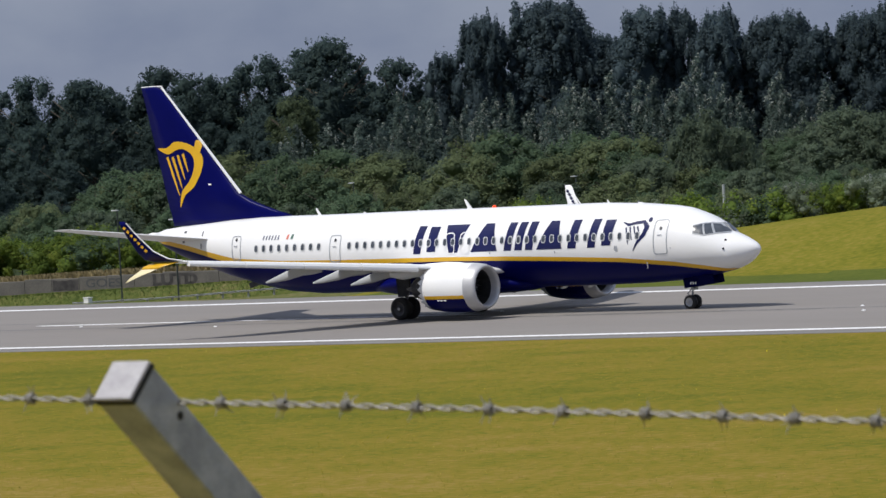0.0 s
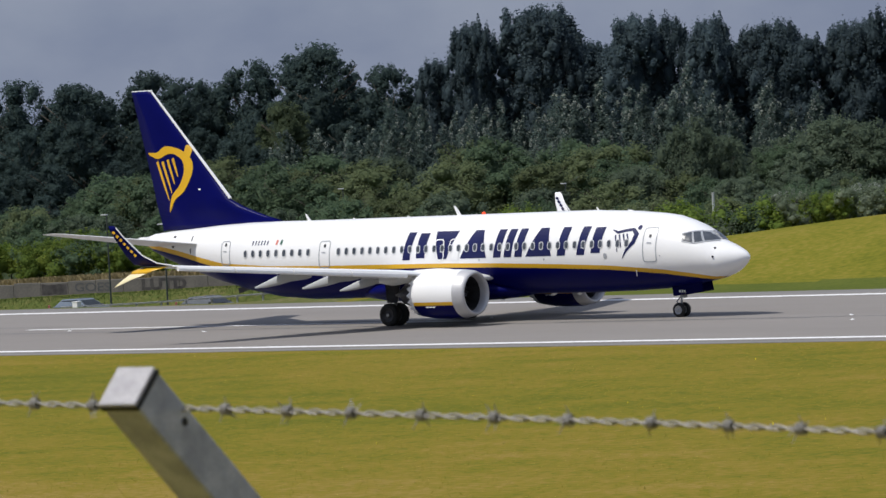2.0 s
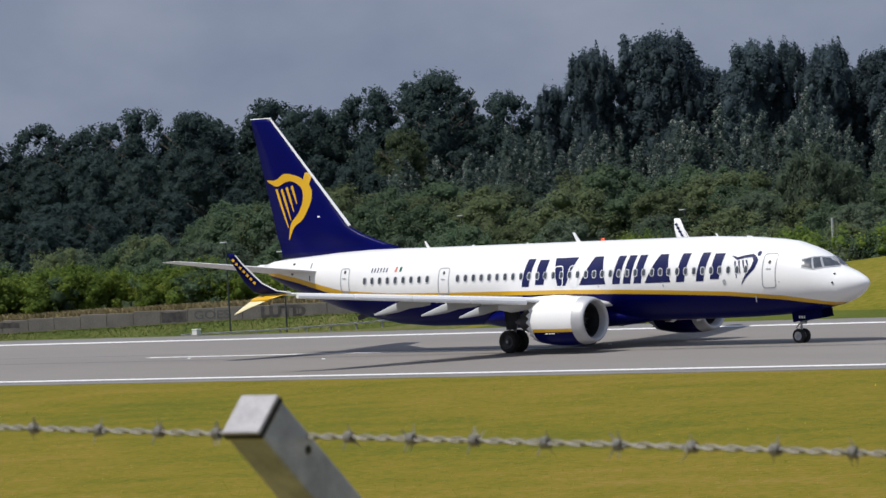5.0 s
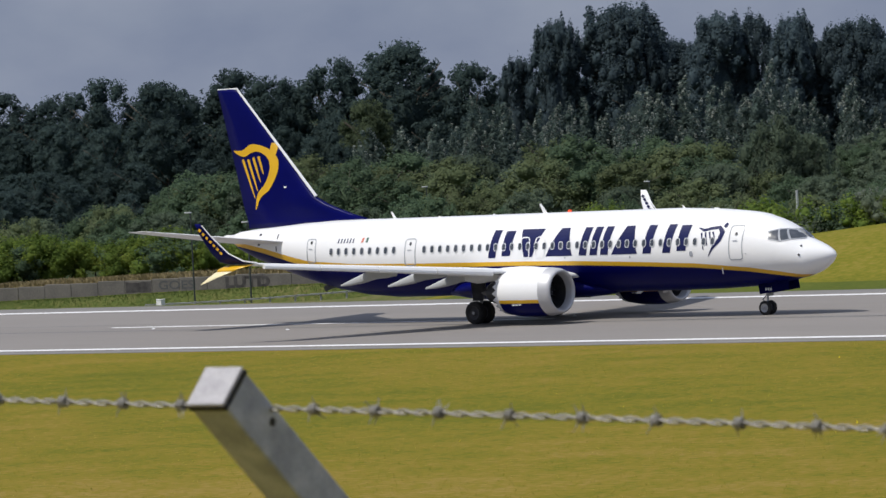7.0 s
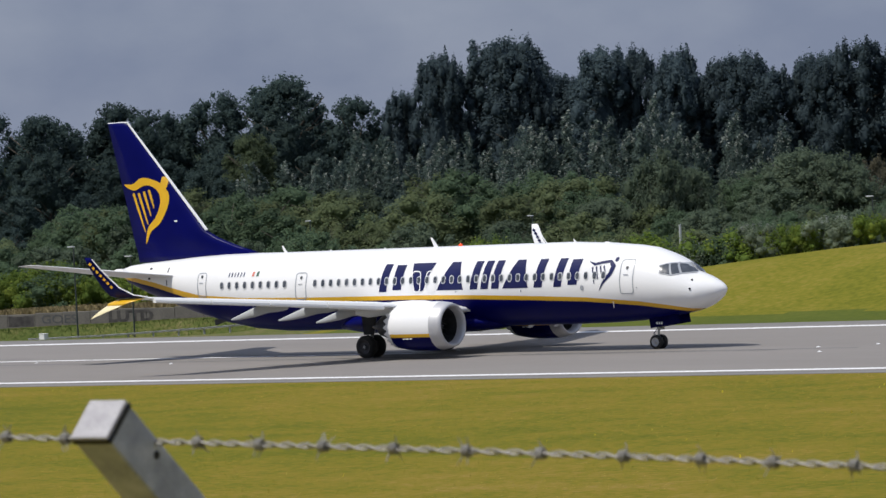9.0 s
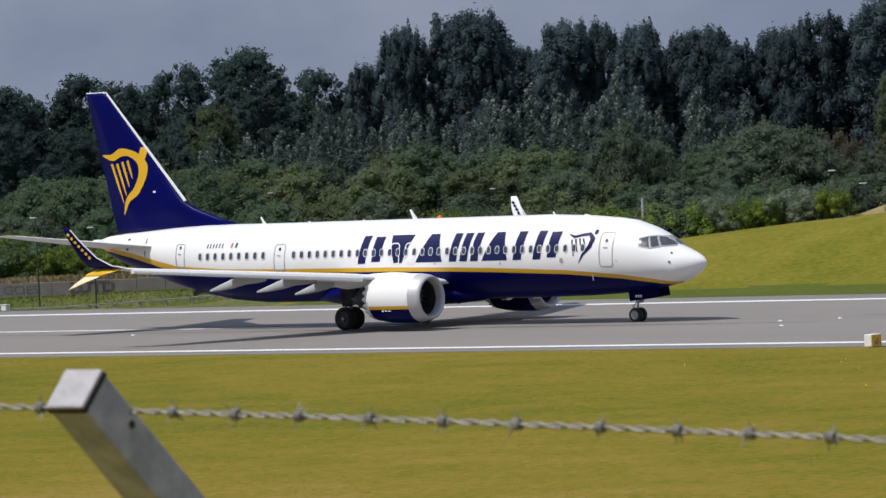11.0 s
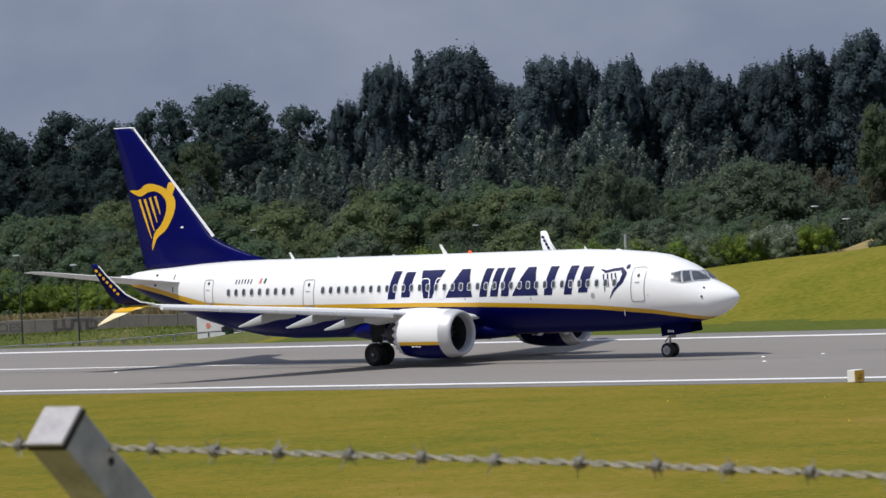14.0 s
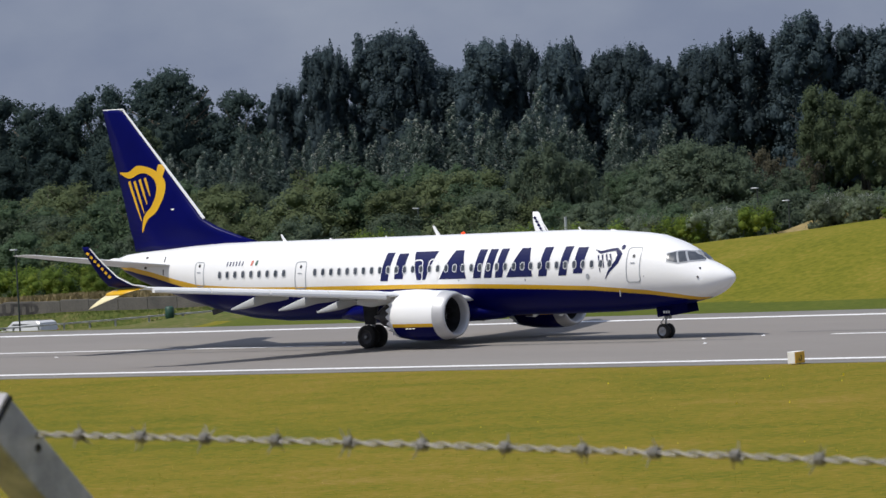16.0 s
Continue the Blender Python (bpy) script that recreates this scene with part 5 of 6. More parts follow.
def build_wood():
    rng = random.Random(11)
    # skyline of oaks: x, top, width
    sky = [(-268, 14.2, 1.1), (-260, 14.4, 1.1), (-253, 14.5, 1.05), (-246.6, 14.9, 1.0), (-240.6, 14.5, 1.0), (-237, 13.6, 0.9), (-232.2, 15.8, 0.85), (-226.5, 15.1, 0.95), (-221, 15.0, 0.95),
           (-214, 16.0, 1.0), (-209, 14.4, 0.9), (-205.5, 15.0, 0.85), (-200.6, 16.4, 0.8), (-194.8, 17.8, 0.95), (-187.6, 17.2, 0.95), (-182.6, 15.2, 0.85), (-178.5, 13.8, 0.8)]
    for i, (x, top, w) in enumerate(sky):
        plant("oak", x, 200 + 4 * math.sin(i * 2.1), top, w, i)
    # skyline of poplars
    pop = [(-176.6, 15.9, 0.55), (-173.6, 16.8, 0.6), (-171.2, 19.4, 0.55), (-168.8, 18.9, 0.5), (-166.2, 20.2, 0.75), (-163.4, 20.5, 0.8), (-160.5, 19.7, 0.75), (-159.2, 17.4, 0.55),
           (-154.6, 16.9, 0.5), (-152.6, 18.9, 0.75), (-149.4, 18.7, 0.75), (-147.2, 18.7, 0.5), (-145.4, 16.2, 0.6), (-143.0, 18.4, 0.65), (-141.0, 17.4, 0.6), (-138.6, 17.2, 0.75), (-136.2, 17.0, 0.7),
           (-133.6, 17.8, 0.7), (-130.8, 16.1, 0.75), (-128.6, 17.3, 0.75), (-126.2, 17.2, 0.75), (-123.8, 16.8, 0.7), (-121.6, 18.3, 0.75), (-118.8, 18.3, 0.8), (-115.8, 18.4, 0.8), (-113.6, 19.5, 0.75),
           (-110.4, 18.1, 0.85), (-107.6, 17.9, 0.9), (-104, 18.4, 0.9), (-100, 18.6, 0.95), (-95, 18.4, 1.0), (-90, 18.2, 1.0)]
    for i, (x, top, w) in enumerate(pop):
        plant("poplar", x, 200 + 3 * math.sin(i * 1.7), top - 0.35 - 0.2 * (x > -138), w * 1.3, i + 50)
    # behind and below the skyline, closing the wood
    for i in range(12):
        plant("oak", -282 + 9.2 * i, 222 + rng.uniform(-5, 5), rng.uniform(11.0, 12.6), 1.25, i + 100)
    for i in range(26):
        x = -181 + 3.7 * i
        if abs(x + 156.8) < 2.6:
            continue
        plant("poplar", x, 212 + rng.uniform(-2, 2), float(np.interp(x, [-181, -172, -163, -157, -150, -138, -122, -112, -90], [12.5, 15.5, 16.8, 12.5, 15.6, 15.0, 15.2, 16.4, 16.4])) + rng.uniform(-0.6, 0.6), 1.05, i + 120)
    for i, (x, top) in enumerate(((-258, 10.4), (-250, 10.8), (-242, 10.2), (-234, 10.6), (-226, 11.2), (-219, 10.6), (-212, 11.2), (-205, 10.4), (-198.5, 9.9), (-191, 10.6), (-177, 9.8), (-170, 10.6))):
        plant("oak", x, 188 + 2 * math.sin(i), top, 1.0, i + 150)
    for i, (x, top, w) in enumerate(((-183.2, 12.0, 0.9), (-183.3, 7.9, 0.9), (-99.6, 12.2, 0.72), (-95.0, 11.6, 0.8), (-90.5, 12.4, 0.9))):
        plant("ash" if i != 1 else "oak", x, 185 - 4 * (i == 1) - 8 * (i > 1), top, w, i + 170)
    # young poplars before the wood
    sap = [(-157.4, 9.8), (-155.8, 11.4), (-153.4, 11.1), (-151.2, 10.2), (-148.9, 10.8), (-146.4, 11.0), (-143.6, 10.6), (-141.1, 11.6), (-138.0, 11.4), (-136.4, 11.2), (-134.8, 12.5), (-131.6, 11.0), (-128.7, 11.3),
           (-126.0, 13.4), (-123.4, 11.6), (-121.0, 11.2), (-118.8, 11.8), (-116.6, 10.8), (-114.7, 11.3), (-112.1, 10.0), (-109.5, 8.8)]
    for i, (x, top) in enumerate(sap):
        for k in range(3):
            plant("sapling", x + rng.uniform(-1.3, 1.3) * (k > 0), 168 + rng.uniform(-5, 5), top * (1 - 0.11 * k) + rng.uniform(-0.3, 0.2), rng.uniform(0.95, 1.3), i * 3 + k + 200)
    for i in range(28):
        x = -160 + 2.0 * i + rng.uniform(-1, 1)
        plant("sapling", x, 154 + rng.uniform(-5, 5), rng.uniform(7.8, 9.4) - (0.8 if x > -112 else 0), rng.uniform(1.1, 1.5), i + 300)
    # thin brown thicket where the wood's floor shows
    for i in range(9):
        plant("thicket", -110 + 1.9 * i, 166 + rng.uniform(-3, 3), rng.uniform(5.4, 7.2), 0.8, i + 350)
    mixed = ("shrub", "olive", "grey", "shrub", "grey", "olive", "shrub")
    # shrubs up the rise, depth by depth
    for i in range(40):
        x = -208 + 3.2 * i + rng.uniform(-1.4, 1.4)
        plant(mixed[(i * 3) % 7] if x > -162 else "oak", x, 134 + rng.uniform(-6, 6), float(np.interp(x, [-200, -174, -150, -121, -100, -80], [6.4, 6.9, 6.9, 7.6, 7.0, 6.0])) + rng.uniform(-0.9, 0.6), rng.uniform(1.0, 1.35), i + 400)
    for i in range(8):
        plant("grey", -86.5 + 1.9 * (i - 3), 138 + rng.uniform(-3, 3), 8.4 - 0.32 * abs(i - 3) ** 1.5, 1.0, i + 450)
    for i in range(42):
        x = -172 + 2.9 * i + rng.uniform(-1.3, 1.3)
        plant(mixed[(i * 2) % 7] if x > -146 else "oak", x, 108 + rng.uniform(-7, 7), float(np.interp(x, [-170, -150, -135, -100, -60], [5.2, 6.0, 5.8, 5.9, 5.0])) + rng.uniform(-0.9, 0.8), rng.uniform(1.0, 1.35), i + 500)
    for i in range(40):
        x = -150 + 2.75 * i + rng.uniform(-1.2, 1.2)
        if x > -42:
            continue
        plant(mixed[(i * 5) % 7], x, 82 + rng.uniform(-6, 6), rng.uniform(3.6, 5.1), rng.uniform(0.95, 1.25), i + 600)
    for i in range(6):
        plant("grey", -81.0 + rng.uniform(-2.2, 2.2), 109 + rng.uniform(-2, 2), 9.0 - 0.75 * i, 0.62, 660 + i)
    # bushes above the wall and along the bank's crest
    for i in range(58):
        x = -134 + 1.4 * i + rng.uniform(-0.7, 0.7)
        if x > -55:
            continue
        # every fifth bush is a darker shrub, in place of the hedge's shaded gaps
        plant("shrub" if i % 5 == 2 else "bright", x, 53 + rng.uniform(-1.6, 2.8), rng.uniform(2.5, 3.7) + (0.3 if -110 < x < -86 else 0) - (0.3 if x > -80 else 0), rng.uniform(1.05, 1.45), i + 700)
    for i in range(36):
        x = -45 + 1.3 * i + rng.uniform(-0.5, 0.5)
        y = float(np.interp(x, [-66, -50, -24, 0], [33, 33, 46.6, 46.6])) + rng.uniform(0, 1.0)
        crest = height(x, float(np.interp(x, [-66, -50, -20, 0], [31, 31, 46, 46])))
        if -21.8 < x < -18.6:
            continue
        kind = "willow" if -18.6 < x < -12 else ("bright", "willow", "bright", "bright", "willow", "shrub")[i % 6]
        plant(kind, x, y, crest + rng.uniform(1.6, 2.4) * (0.7 if i % 7 == 3 else 1.0) + max(0.0, -30 - x) * 0.05, rng.uniform(1.0, 1.4), i + 800)
    for i in range(22):
        x = -48 + 3.0 * i
        plant(mixed[i % 7], x, 76 + rng.uniform(-4, 4), height(x, 76) + rng.uniform(2.8, 4.0), 1.25, i + 850)
    for i in range(12):
        x = -64 + 2.1 * i
        plant(("bright", "shrub", "olive")[i % 3], x, 66 + rng.uniform(-2, 2), 3.6 + rng.uniform(-0.4, 0.6), 1.2, i + 880)


def tufts(name, n, x0, x1, y0, y1, tall, mat, seed, label, keep=None, slim=1.0):
    rng = np.random.default_rng(seed)
    x, y = rng.uniform(x0, x1, n), rng.uniform(y0, y1, n)
    if keep is not None:
        k = keep(x, y)
        x, y = x[k], y[k]
        n = len(x)
    z = np.array([height(a, b) for a, b in zip(x, y)])
    a = rng.uniform(0, 6.28, n)
    h = tall * rng.uniform(0.5, 1.5, n)
    w = h * rng.uniform(0.35, 0.8, n) * slim
    lean = rng.normal(size=(n, 2)) * h[:, None] * 0.4
    dx, dy = np.cos(a) * w / 2, np.sin(a) * w / 2
    p0 = np.stack([x - dx, y - dy, z - 0.02], 1)
    p1 = np.stack([x + dx, y + dy, z - 0.02], 1)
    p2 = np.stack([x + dx * 0.3 + lean[:, 0], y + dy * 0.3 + lean[:, 1], z + h], 1)
    p3 = np.stack([x - dx * 0.9 + lean[:, 0] * 0.7, y - dy * 0.9 + lean[:, 1], z + h * 0.8], 1)
    v = np.stack([p0, p1, p2, p3], 1).reshape(-1, 3)
    i = np.arange(n)[:, None] * 4
    ob = cloud_object(name, v, np.concatenate([i, i + 1, i + 2, i + 3], 1), mat, None)
    return tagged(ob, label, "grass", kind="stuff")


# ---- small things round the runway ----
def build_fixtures():
    def lamp_post(x, y, z, top, mat, head, name, label, r=0.06):
        post = empty(name, pose(x, y, z))
        bm = bmesh.new()
        rod(bm, (0, 0, -0.2), (0, 0, top - z), r, r * 0.75, 10)
        rod(bm, (0, 0, -0.2), (0, 0, 0.5), r * 1.5, r * 1.4, 10)
        part("pole", bm, mat, post)
        if head:
            bm = bmesh.new()
            box(bm, (0.48, 0.20, 0.08), pose(-0.18, 0, top - z + 0.03), 0.03, 2)
            part("lamp_head", bm, POLEM, post, "flat pale lamp head")
        tagged(post, label, "street lamp" if head else "pole", "poles behind the runway")
    lamp_post(-44.4, 60, height(-44.4, 60), 4.56, POLEM, False, "metal_pole", "plain pale grey metal pole behind the bank", 0.11)
    lamp_post(-30.1, 60, height(-30.1, 60) - 0.2, 5.78, POLEDARK, True, "street_lamp", "dark street lamp with a flat pale head")
    lamp_post(-27.9, 60, height(-27.9, 60) - 0.2, 4.95, POLEDARK, True, "street_lamp", "dark street lamp with a flat pale head")
    lamp_post(-71.0, 33.4, height(-71.0, 33.4), 5.2, POLEDARK, True, "street_lamp", "thin dark green street lamp beside the road")
    lamp_post(-66.4, 33.4, height(-66.4, 33.4), 4.5, POLEDARK, True, "street_lamp", "thin dark green street lamp beside the road")
    lamp_post(-92.0, 33.4, height(-92, 33.4), 4.3, POLEDARK, True, "street_lamp", "thin dark green street lamp beside the road")
    # far lamp heads in the shrubs
    for x, y, t in ((-103.5, 96, 5.0), (-79.8, 92, 4.8)):
        lamp_post(x, y, height(x, y), t, POLEDARK, True, "street_lamp", "dark street lamp among the shrubs")
    # yellow and white runway marker box
    mk = empty("runway_marker", pose(25.55, -22.9, height(25.5, -22.9)))
    bm = bmesh.new()
    box(bm, (0.36, 0.74, 0.50), pose(0, 0, 0.28), 0.02, 2)
    part("housing", bm, PAINT, mk, "white painted housing")
    bm = bmesh.new()
    box(bm, (0.03, 0.70, 0.46), pose(0.192, 0, 0.28), 0.005, 1)
    face = part("face", bm, YELLOW, mk, "yellow sign face")
    bm = bmesh.new()
    for k, (y, z, w, h) in enumerate(((-0.09, 0.20, 0.05, 0.14), (0.02, 0.16, 0.14, 0.04), (0.10, 0.25, 0.05, 0.12), (0.07, 0.34, 0.10, 0.04))):
        box(bm, (0.006, w, h), pose(0.211, y, z))
    part("mark_bar", bm, GASKET, face)
    bm = bmesh.new()
    for x in (-0.28, 0.28):
        rod(bm, (0, x, -0.1), (0, x, 0.06), 0.03, None, 8)
    part("foot", bm, STEEL, mk)
    tagged(mk, "small white and yellow runway marker box on the grass", "sign")
    # white cabinet beside the road
    cb = empty("white_cabinet", pose(-68.2, 27.2, height(-68.2, 27.2)))
    bm = bmesh.new()
    box(bm, (0.40, 0.36, 0.46), pose(0, 0, 0.15), 0.02, 2)
    part("housing", bm, PAINT, cb)
    bm = bmesh.new()
    box(bm, (0.45, 0.41, 0.05), pose(0, 0, 0.40), 0.01, 1)
    part("lid", bm, PAINT, cb)
    tagged(cb, "small white equipment cabinet at the grass edge", "cabinet")
    # dark green drum on a stake
    dr = empty("green_drum", pose(-52.6, 31.0, height(-52.6, 31.0)))
    bm = bmesh.new()
    rr = [[(r * math.cos(a), r * math.sin(a), z) for a in np.linspace(0, 2 * math.pi, 20, endpoint=False)] for z, r in ((0.05, 0.20), (0.10, 0.26), (0.45, 0.27), (0.80, 0.26), (0.88, 0.16))]
    bm.free()
    v, f = loft(rr, cap=True)
    mesh_object("drum", v, f, material("drum_green", ((0.010, 0.045, 0.030), (0.02, 0.07, 0.045)), 0.5, scale=4.0), dr, smooth=True)
    tagged(dr, "dark green rounded drum standing on the grass bank", "drum")


# ---- barbed wire fence close to the viewer ----
FENCE_Y, POST_X = -200.09, 138.80


def build_fence():
    post = empty("fence_post", pose(POST_X - 0.0105, FENCE_Y, 0))
    s = 0.060
    ax = Vector((0, -0.731, 0.682))
    vv = Vector((0, 0.682, 0.731))
    uu = Vector((1, 0, 0))
    top = Vector((138.752 - POST_X, -200.13 - FENCE_Y, 10.408))
    m = Matrix.Translation(top) @ Matrix((uu, vv, ax)).transposed().to_4x4()
    ln = 0.45
    bm = bmesh.new()
    box(bm, (s, s, ln), m @ pose(0, 0, -ln / 2 - 0.006), 0.004, 3)
    part("crank_arm", bm, GALV, post, "galvanised square steel arm")
    bm = bmesh.new()
    box(bm, (s + 0.003, s + 0.003, 0.007), m @ pose(0, 0, -0.0065), 0.002, 2)
    part("gasket", bm, GASKET, post, "black rubber rim under the cap")
    bm = bmesh.new()
    box(bm, (s + 0.001, s + 0.001, 0.006), m @ pose(0, 0, 0.0), 0.0025, 2)
    part("cap", bm, CAPM, post, "pale scuffed end cap")
    bm = bmesh.new()
    rod(bm, (s / 2 - 0.003, 0.012, -0.085), (s / 2 + 0.0008, 0.012, -0.085), 0.0055, None, 20)
    bmesh.ops.transform(bm, matrix=m, verts=bm.verts)
    part("bolt_hole", bm, GASKET, post, "dark drilled hole")
    low = top - ax * ln
    bm = bmesh.new()
    zg = height(POST_X, FENCE_Y)
    box(bm, (s, s, low.z + 0.02 - zg + 0.5), pose(low.x, low.y, (low.z + 0.02 + zg - 0.5) / 2), 0.004, 3)
    part("upright", bm, GALV, post)
    tagged(post, "galvanised steel fence post with a cranked top", "fence post")
    copy_thing(post, pose(POST_X + 3.0, FENCE_Y, 0))
    copy_thing(post, pose(POST_X - 3.0, FENCE_Y, 0))

    def wire_z(x):
        return 10.3625 + -0.036 * (x - 139.15) + 0.004 * math.sin((x - POST_X) * 2.0)
    wire = empty("barbed_wire", pose(0, FENCE_Y + 0.03, 0))
    x0, x1 = POST_X - 3.0, POST_X + 3.0
    for ph in (0, math.pi):
        rings = []
        n = 900
        for i in range(n + 1):
            x = x0 + (x1 - x0) * i / n
            tw = 2 * math.pi * x / 0.062 + ph + 0.8 * math.sin(x * 9)
            c = (x, 0.0025 * math.cos(tw), wire_z(x) + 0.0025 * math.sin(tw))
            rings.append([(c[0], c[1] + 0.0019 * math.cos(a), c[2] + 0.0019 * math.sin(a)) for a in np.linspace(0, 2 * math.pi, 6, endpoint=False)])
        v, f = loft(rings, cap=True)
        mesh_object("strand", v, f, WIRE, wire, "twisted steel strand", True)
    rng = random.Random(5)
    xs = [138.52, 138.62, 138.735, 138.84, 138.94, 139.04, 139.15, 139.26, 139.37, 139.49, 139.60, 139.70, 139.81]
    while xs[-1] < x1 - 0.1:
        xs.append(xs[-1] + rng.uniform(0.10, 0.118))
    while xs[0] > x0 + 0.1:
        xs.insert(0, xs[0] - rng.uniform(0.10, 0.118))
    for x in xs:
        bm = bmesh.new()
        z = wire_z(x)
        for k in range(4):
            dx = (k - 1.5) * 0.0026
            prev = None
            for j in range(11):
                a = 2 * math.pi * j / 10
                p = Vector((x + dx + 0.0012 * j / 10, 0.0062 * math.cos(a), z + 0.0062 * math.sin(a)))
                if prev is not None:
                    rod(bm, prev, p, 0.0015, None, 5)
                prev = p
        for k in range(4):
            a = rng.uniform(0, 6.28) if k else rng.choice((1.3, 1.8))
            if k == 1:
                a = rng.choice((-1.2, -1.9))
            sx = -0.004 if k % 2 else 0.004
            p = Vector((x + sx, 0.0045 * math.cos(a), z + 0.0045 * math.sin(a)))
            q = p + Vector((sx * rng.uniform(-1.5, 2.0), 0.013 * math.cos(a), 0.013 * math.sin(a)))
            rod(bm, p, q, 0.0014, 0.0004, 5)
        part("barb", bm, WIRE, wire)
    tagged(wire, "twisted galvanised barbed wire with four-point barbs", "barbed wire")


# ---- traffic on the road ----
def car_paint(name, c):
    return material(name, (c, tuple(k * 0.85 for k in c)), 0.25, 0.2, scale=1.5, coat=0.5)


def build_car(name, label, paint, length, wide, tall, style):
    """Local x forward, origin on the road under its middle."""
    car = empty(name)
    h = length / 2
    if style == "van":
        prof = [(-h, 0.45), (-h, tall - 0.06), (-h + 0.08, tall), (h * 0.46, tall), (h * 0.56, tall - 0.12), (h * 0.56, 1.98), (h * 0.76, 1.28), (h * 0.95, 1.12), (h, 0.9), (h, 0.4)]
        glass = [(h * 0.42, 1.30), (h * 0.42, 1.90), (h * 0.56, 1.90), (h * 0.73, 1.30)]
    elif style == "suv":
        prof = [(-h, 0.45), (-h, 1.0), (-h * 0.96, tall - 0.12), (-h * 0.85, tall), (h * 0.02, tall), (h * 0.34, 1.12), (h * 0.9, 1.0), (h, 0.85), (h, 0.4)]
        glass = [(-h * 0.88, 1.15), (-h * 0.85, tall - 0.18), (0.0, tall - 0.16), (h * 0.24, 1.15)]
    else:
        prof = [(-h, 0.35), (-h * 0.99, 0.85), (-h * 0.78, 0.98), (-h * 0.50, tall - 0.04), (-h * 0.2, tall), (h * 0.12, tall - 0.03), (h * 0.46, 0.95), (h * 0.88, 0.80), (h, 0.6), (h, 0.3)]
        glass = [(-h * 0.66, 0.98), (-h * 0.46, tall - 0.10), (h * 0.10, tall - 0.10), (h * 0.38, 0.95)]
    rings = []
    for y, k in ((-wide / 2, 0.97), (-wide / 2 + 0.06, 1.0), (0, 1.0), (wide / 2 - 0.06, 1.0), (wide / 2, 0.97)):
        ring = []
        for x, z in prof:
            tuck = 0.0
            if style != "van" and z > 1.0:
                tuck = 0.16 * (z - 1.0) / max(0.1, tall - 1.0)
            ring.append((x * k, y - math.copysign(tuck, y) if y else y, z * (k if z > 1 else 1)))
        rings.append(ring)
    v, f = loft(rings, cap=True)
    body = mesh_object("body", v, f, paint, car)
    for s in (-1, 1):
        tk = 0.0 if style == "van" else 0.07
        verts = [(x, s * (wide / 2 + 0.012 - (tk if z < 1.2 else tk * 2.0)), z) for x, z in glass]
        side = mesh_object("side_window", verts, [(0, 1, 2, 3)], CAR_GLASS, body)
        verts = [(glass[2][0] + 0.12 + 0.05, s * wide * 0.36, glass[2][1]), (glass[2][0] + 0.17, 0, glass[2][1]), (glass[3][0] + 0.26, 0, glass[3][1] + 0.02), (glass[3][0] + 0.26, s * wide * 0.42, glass[3][1] + 0.02)]
        mesh_object("windscreen", verts, [(0, 1, 2, 3)], CAR_GLASS, body)
        bm = bmesh.new()
        box(bm, (0.05, 0.28, 0.14), pose(h - 0.02, s * wide * 0.36, 0.75), 0.02, 1)
        part("headlight", bm, LIP, car)
        bm = bmesh.new()
        box(bm, (0.05, 0.16, 0.3), pose(-h + 0.0, s * wide * 0.42, 0.95), 0.02, 1)
        part("tail_light", bm, ORANGEF, car, "red tail lamp")
        bm = bmesh.new()
        box(bm, (0.12, 0.18, 0.12), pose(glass[3][0] - 0.05, s * (wide / 2 + 0.08), glass[3][1] + 0.05), 0.03, 1)
        part("wing_mirror", bm, GASKET, car)
        for x in (-h * 0.62, h * 0.64):
            r = 0.36 if style != "car" else 0.31
            rr = [[(x + r * a * math.cos(t), s * (wide / 2 - 0.12) + b, r + r * a * math.sin(t)) for t in np.linspace(0, 2 * math.pi, 20, endpoint=False)] for a, b in ((0.5, -0.1), (0.9, -0.11), (1, -0.07), (1, 0.07), (0.9, 0.11), (0.5, 0.1))]
            vv, ff = loft(rr, cap=True)
            mesh_object("tyre", vv, ff, RUBBER, car)
    if style == "van":
        for s in (-1, 1):
            bm = bmesh.new()
            for i, (x, z, w, hh) in enumerate(((-0.25, 2.02, 0.55, 0.08), (0.35, 2.05, 0.25, 0.14), (-0.22, 1.86, 0.65, 0.10), (0.55, 1.86, 0.55, 0.10), (0.1, 1.62, 1.3, 0.04))):
                box(bm, (w, 0.01, hh), pose(x, s * (wide / 2 + 0.012), z))
            part("sign_bar", bm, LETTER, body, "grey-blue line of van lettering as bars")
            bm = bmesh.new()
            bmesh.ops.create_cone(bm, cap_ends=True, segments=16, radius1=0.18, radius2=0.18, depth=0.01, matrix=pose(-1.75, s * (wide / 2 + 0.012), 2.0, 90, 0, 0))
            part("sign_dot", bm, ORANGEF, body, "red round sign")
    return tagged(car, label, "van" if style == "van" else "car", "traffic on the road")


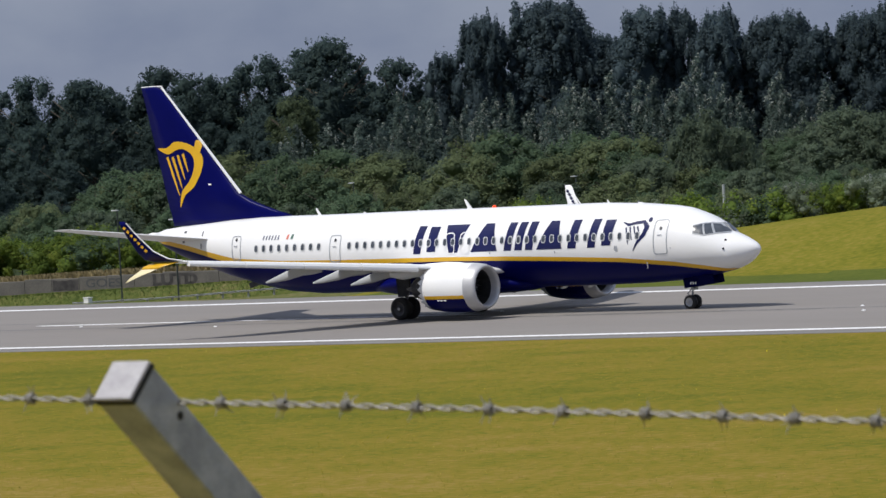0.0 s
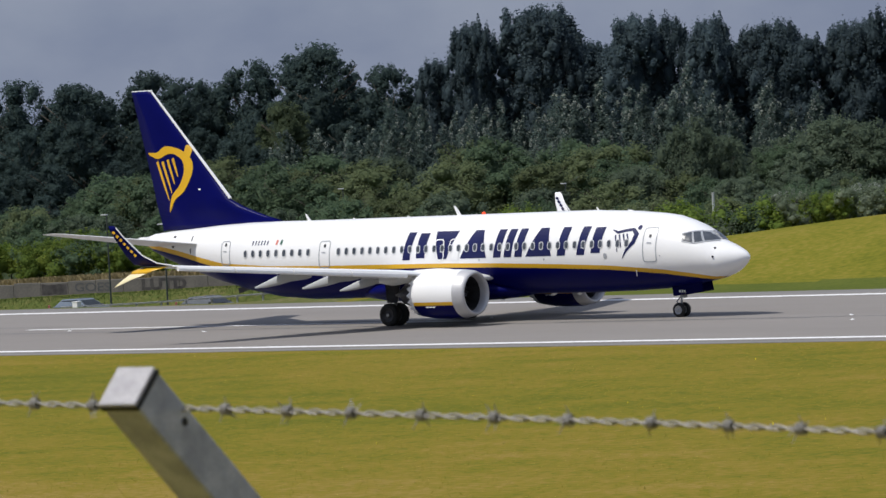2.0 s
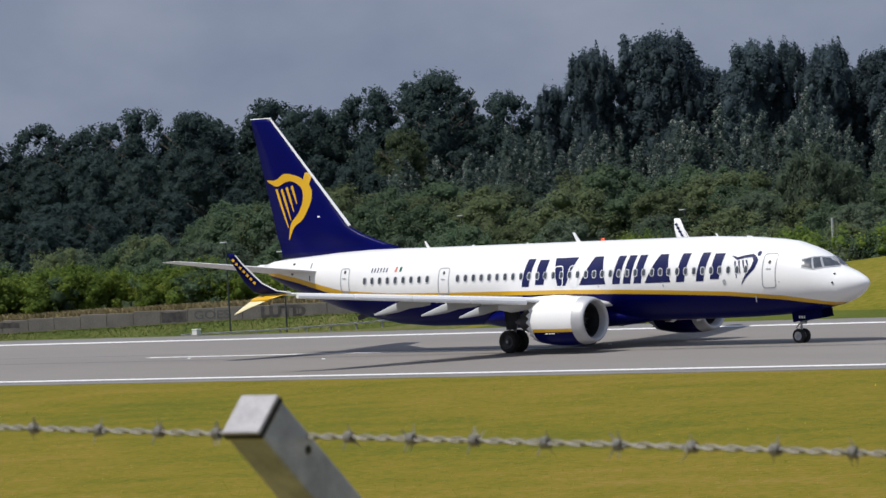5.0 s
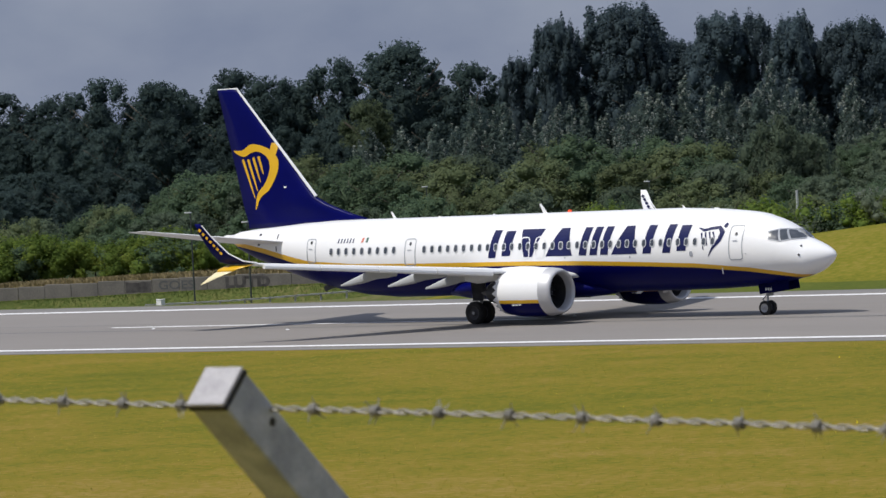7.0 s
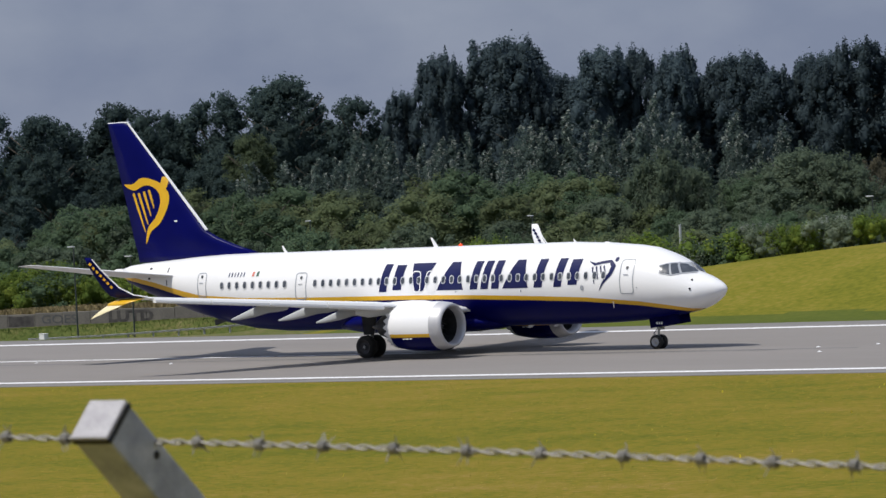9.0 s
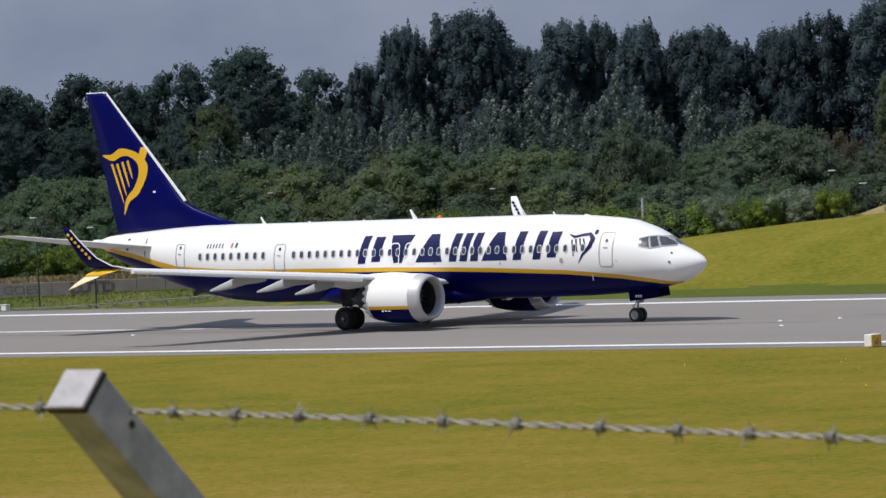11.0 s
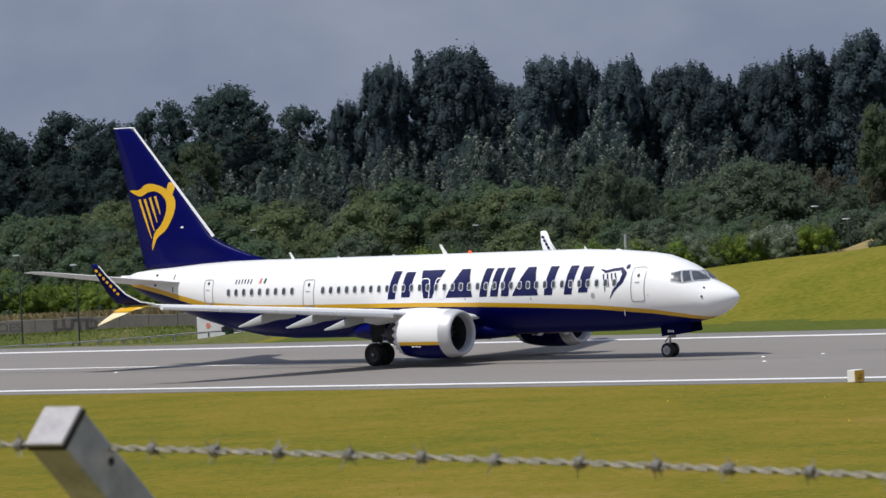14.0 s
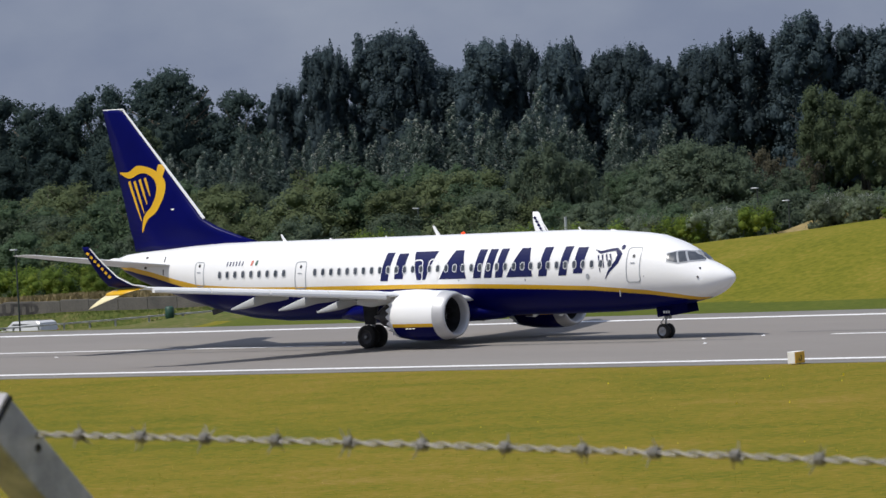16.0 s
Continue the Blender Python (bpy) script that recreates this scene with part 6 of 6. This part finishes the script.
# ---- everything in its place ----
ground_sheet()
build_runway()
build_road()
build_undergrowth()
build_wall()
build_rail()
airliner, gear_wheels = build_airliner()
build_fence()
build_fixtures()
traffic = [
    (build_car("hatchback", "dark blue hatchback driving on the road", car_paint("blue_paint", (0.02, 0.035, 0.10)), 4.1, 1.75, 1.48, "car"), 1.0, -73.05, 1),
    (build_car("saloon_car", "grey saloon car driving on the road", car_paint("grey_paint", (0.16, 0.17, 0.18)), 4.3, 1.78, 1.42, "car"), 1.8, -71.9, 1),
    (build_car("saloon_car", "blue-grey saloon car driving on the road", car_paint("silver_paint", (0.20, 0.24, 0.29)), 4.4, 1.78, 1.46, "car"), 2.2, -75.6, 1),
    (build_car("hatchback", "silver hatchback driving on the road", car_paint("pale_paint", (0.50, 0.52, 0.54)), 4.1, 1.76, 1.44, "car"), 3.4, -73.6, 1),
    (build_car("off_road_car", "near-black off-road car driving on the road", car_paint("dark_paint", (0.006, 0.008, 0.014)), 4.7, 1.85, 1.68, "suv"), 4.0, -76.4, 1),
    (build_car("box_van", "white box van with signs driving on the road", car_paint("van_paint", (0.72, 0.72, 0.72)), 5.4, 1.95, 2.55, "van"), 13.3, -71.0, 1),
    (build_car("minivan", "white minivan driving on the road", car_paint("white_car", (0.70, 0.70, 0.70)), 4.5, 1.85, 1.66, "suv"), 15.8, -64.4, -1),
]
build_wood()
tufts("grass_tufts", 120000, -20, 110, -112, -22.6, 0.024, BLADES, 21, "short olive-green grass blades of the field",
      lambda x, y: np.abs((x - 143) * 0.785 + (y + 205) * 0.62) < 0.16 * np.hypot(x - 143, y + 205))
tufts("far_verge_tufts", 42000, -130, -50, 41.9, 46.0, 0.08, VERGE, 24, "green grass below the wall", None, 0.5)
tufts("dry_grass", 34000, -135, -55, 46.4, 50.5, 0.30, STRAW, 25, "dry straw-coloured grass above the wall", None, 0.3)
tufts("yellow_flowers", 70, 20, 80, -75, -30, 0.07, BLOSSOM, 26, "scattered yellow wild flowers in the grass")


def lane_pose(s, way):
    x, y, a = road_line(s, 1.7 * way)
    return Matrix.Translation((x, y, ROAD_Z + 0.03)) @ Matrix.Rotation(a + (0 if way > 0 else math.pi), 4, "Z")


def motions():
    times = [0.0, 5.5, 6.0, 6.5, 7.0, 7.5, 8.0, 8.5, 9.0, 9.5, 10.0, 10.5, 11.0, 11.5, 12.0, 12.5, 13.0, 13.5, 14.0, 14.5, 15.0, 15.5, 16.0]
    run = [0.0, 0.02, 0.05, 0.09, 0.14, 0.21, 0.31, 0.43, 0.59, 0.79, 1.02, 1.29, 1.60, 1.94, 2.33, 2.78, 3.28, 3.84, 4.45, 5.12, 5.86, 6.71, 7.63]
    # the nose swings a little towards the near side as it gathers way
    walk(airliner, [(t, pose(s, 0, 0, 0, 0, float(np.interp(t, [8.0, 11.0, 14.0, 16.0], [0.0, -0.25, -0.62, -0.95])))) for t, s in zip(times, run)])
    fine = [0.0, 5.5] + [6.0 + 0.25 * i for i in range(41)]
    for w, r, (x, y) in gear_wheels:
        walk(w, [(t, pose(x, y, r, 0, math.degrees(float(np.interp(t, times, run)) / r), 0)) for t in fine])
    for i, (car, t0, x0, way) in enumerate(traffic):
        speed = 17.3 if way > 0 else 22.0
        stop = 130.0 - 9.0 * i
        rows = []
        for k in range(33):
            t = 0.5 * k
            s = x0 - ROAD_TURN + way * speed * (t - t0)
            if way > 0 and s > stop - 20:
                s = stop - 20 * math.exp(-(s - stop + 20) / 20)
            if way < 0 and s > 90:
                s = 90 + 20 * (1 - math.exp(-(s - 90) / 20))
            rows.append((t, lane_pose(s, way)))
        walk(car, rows)


motions()
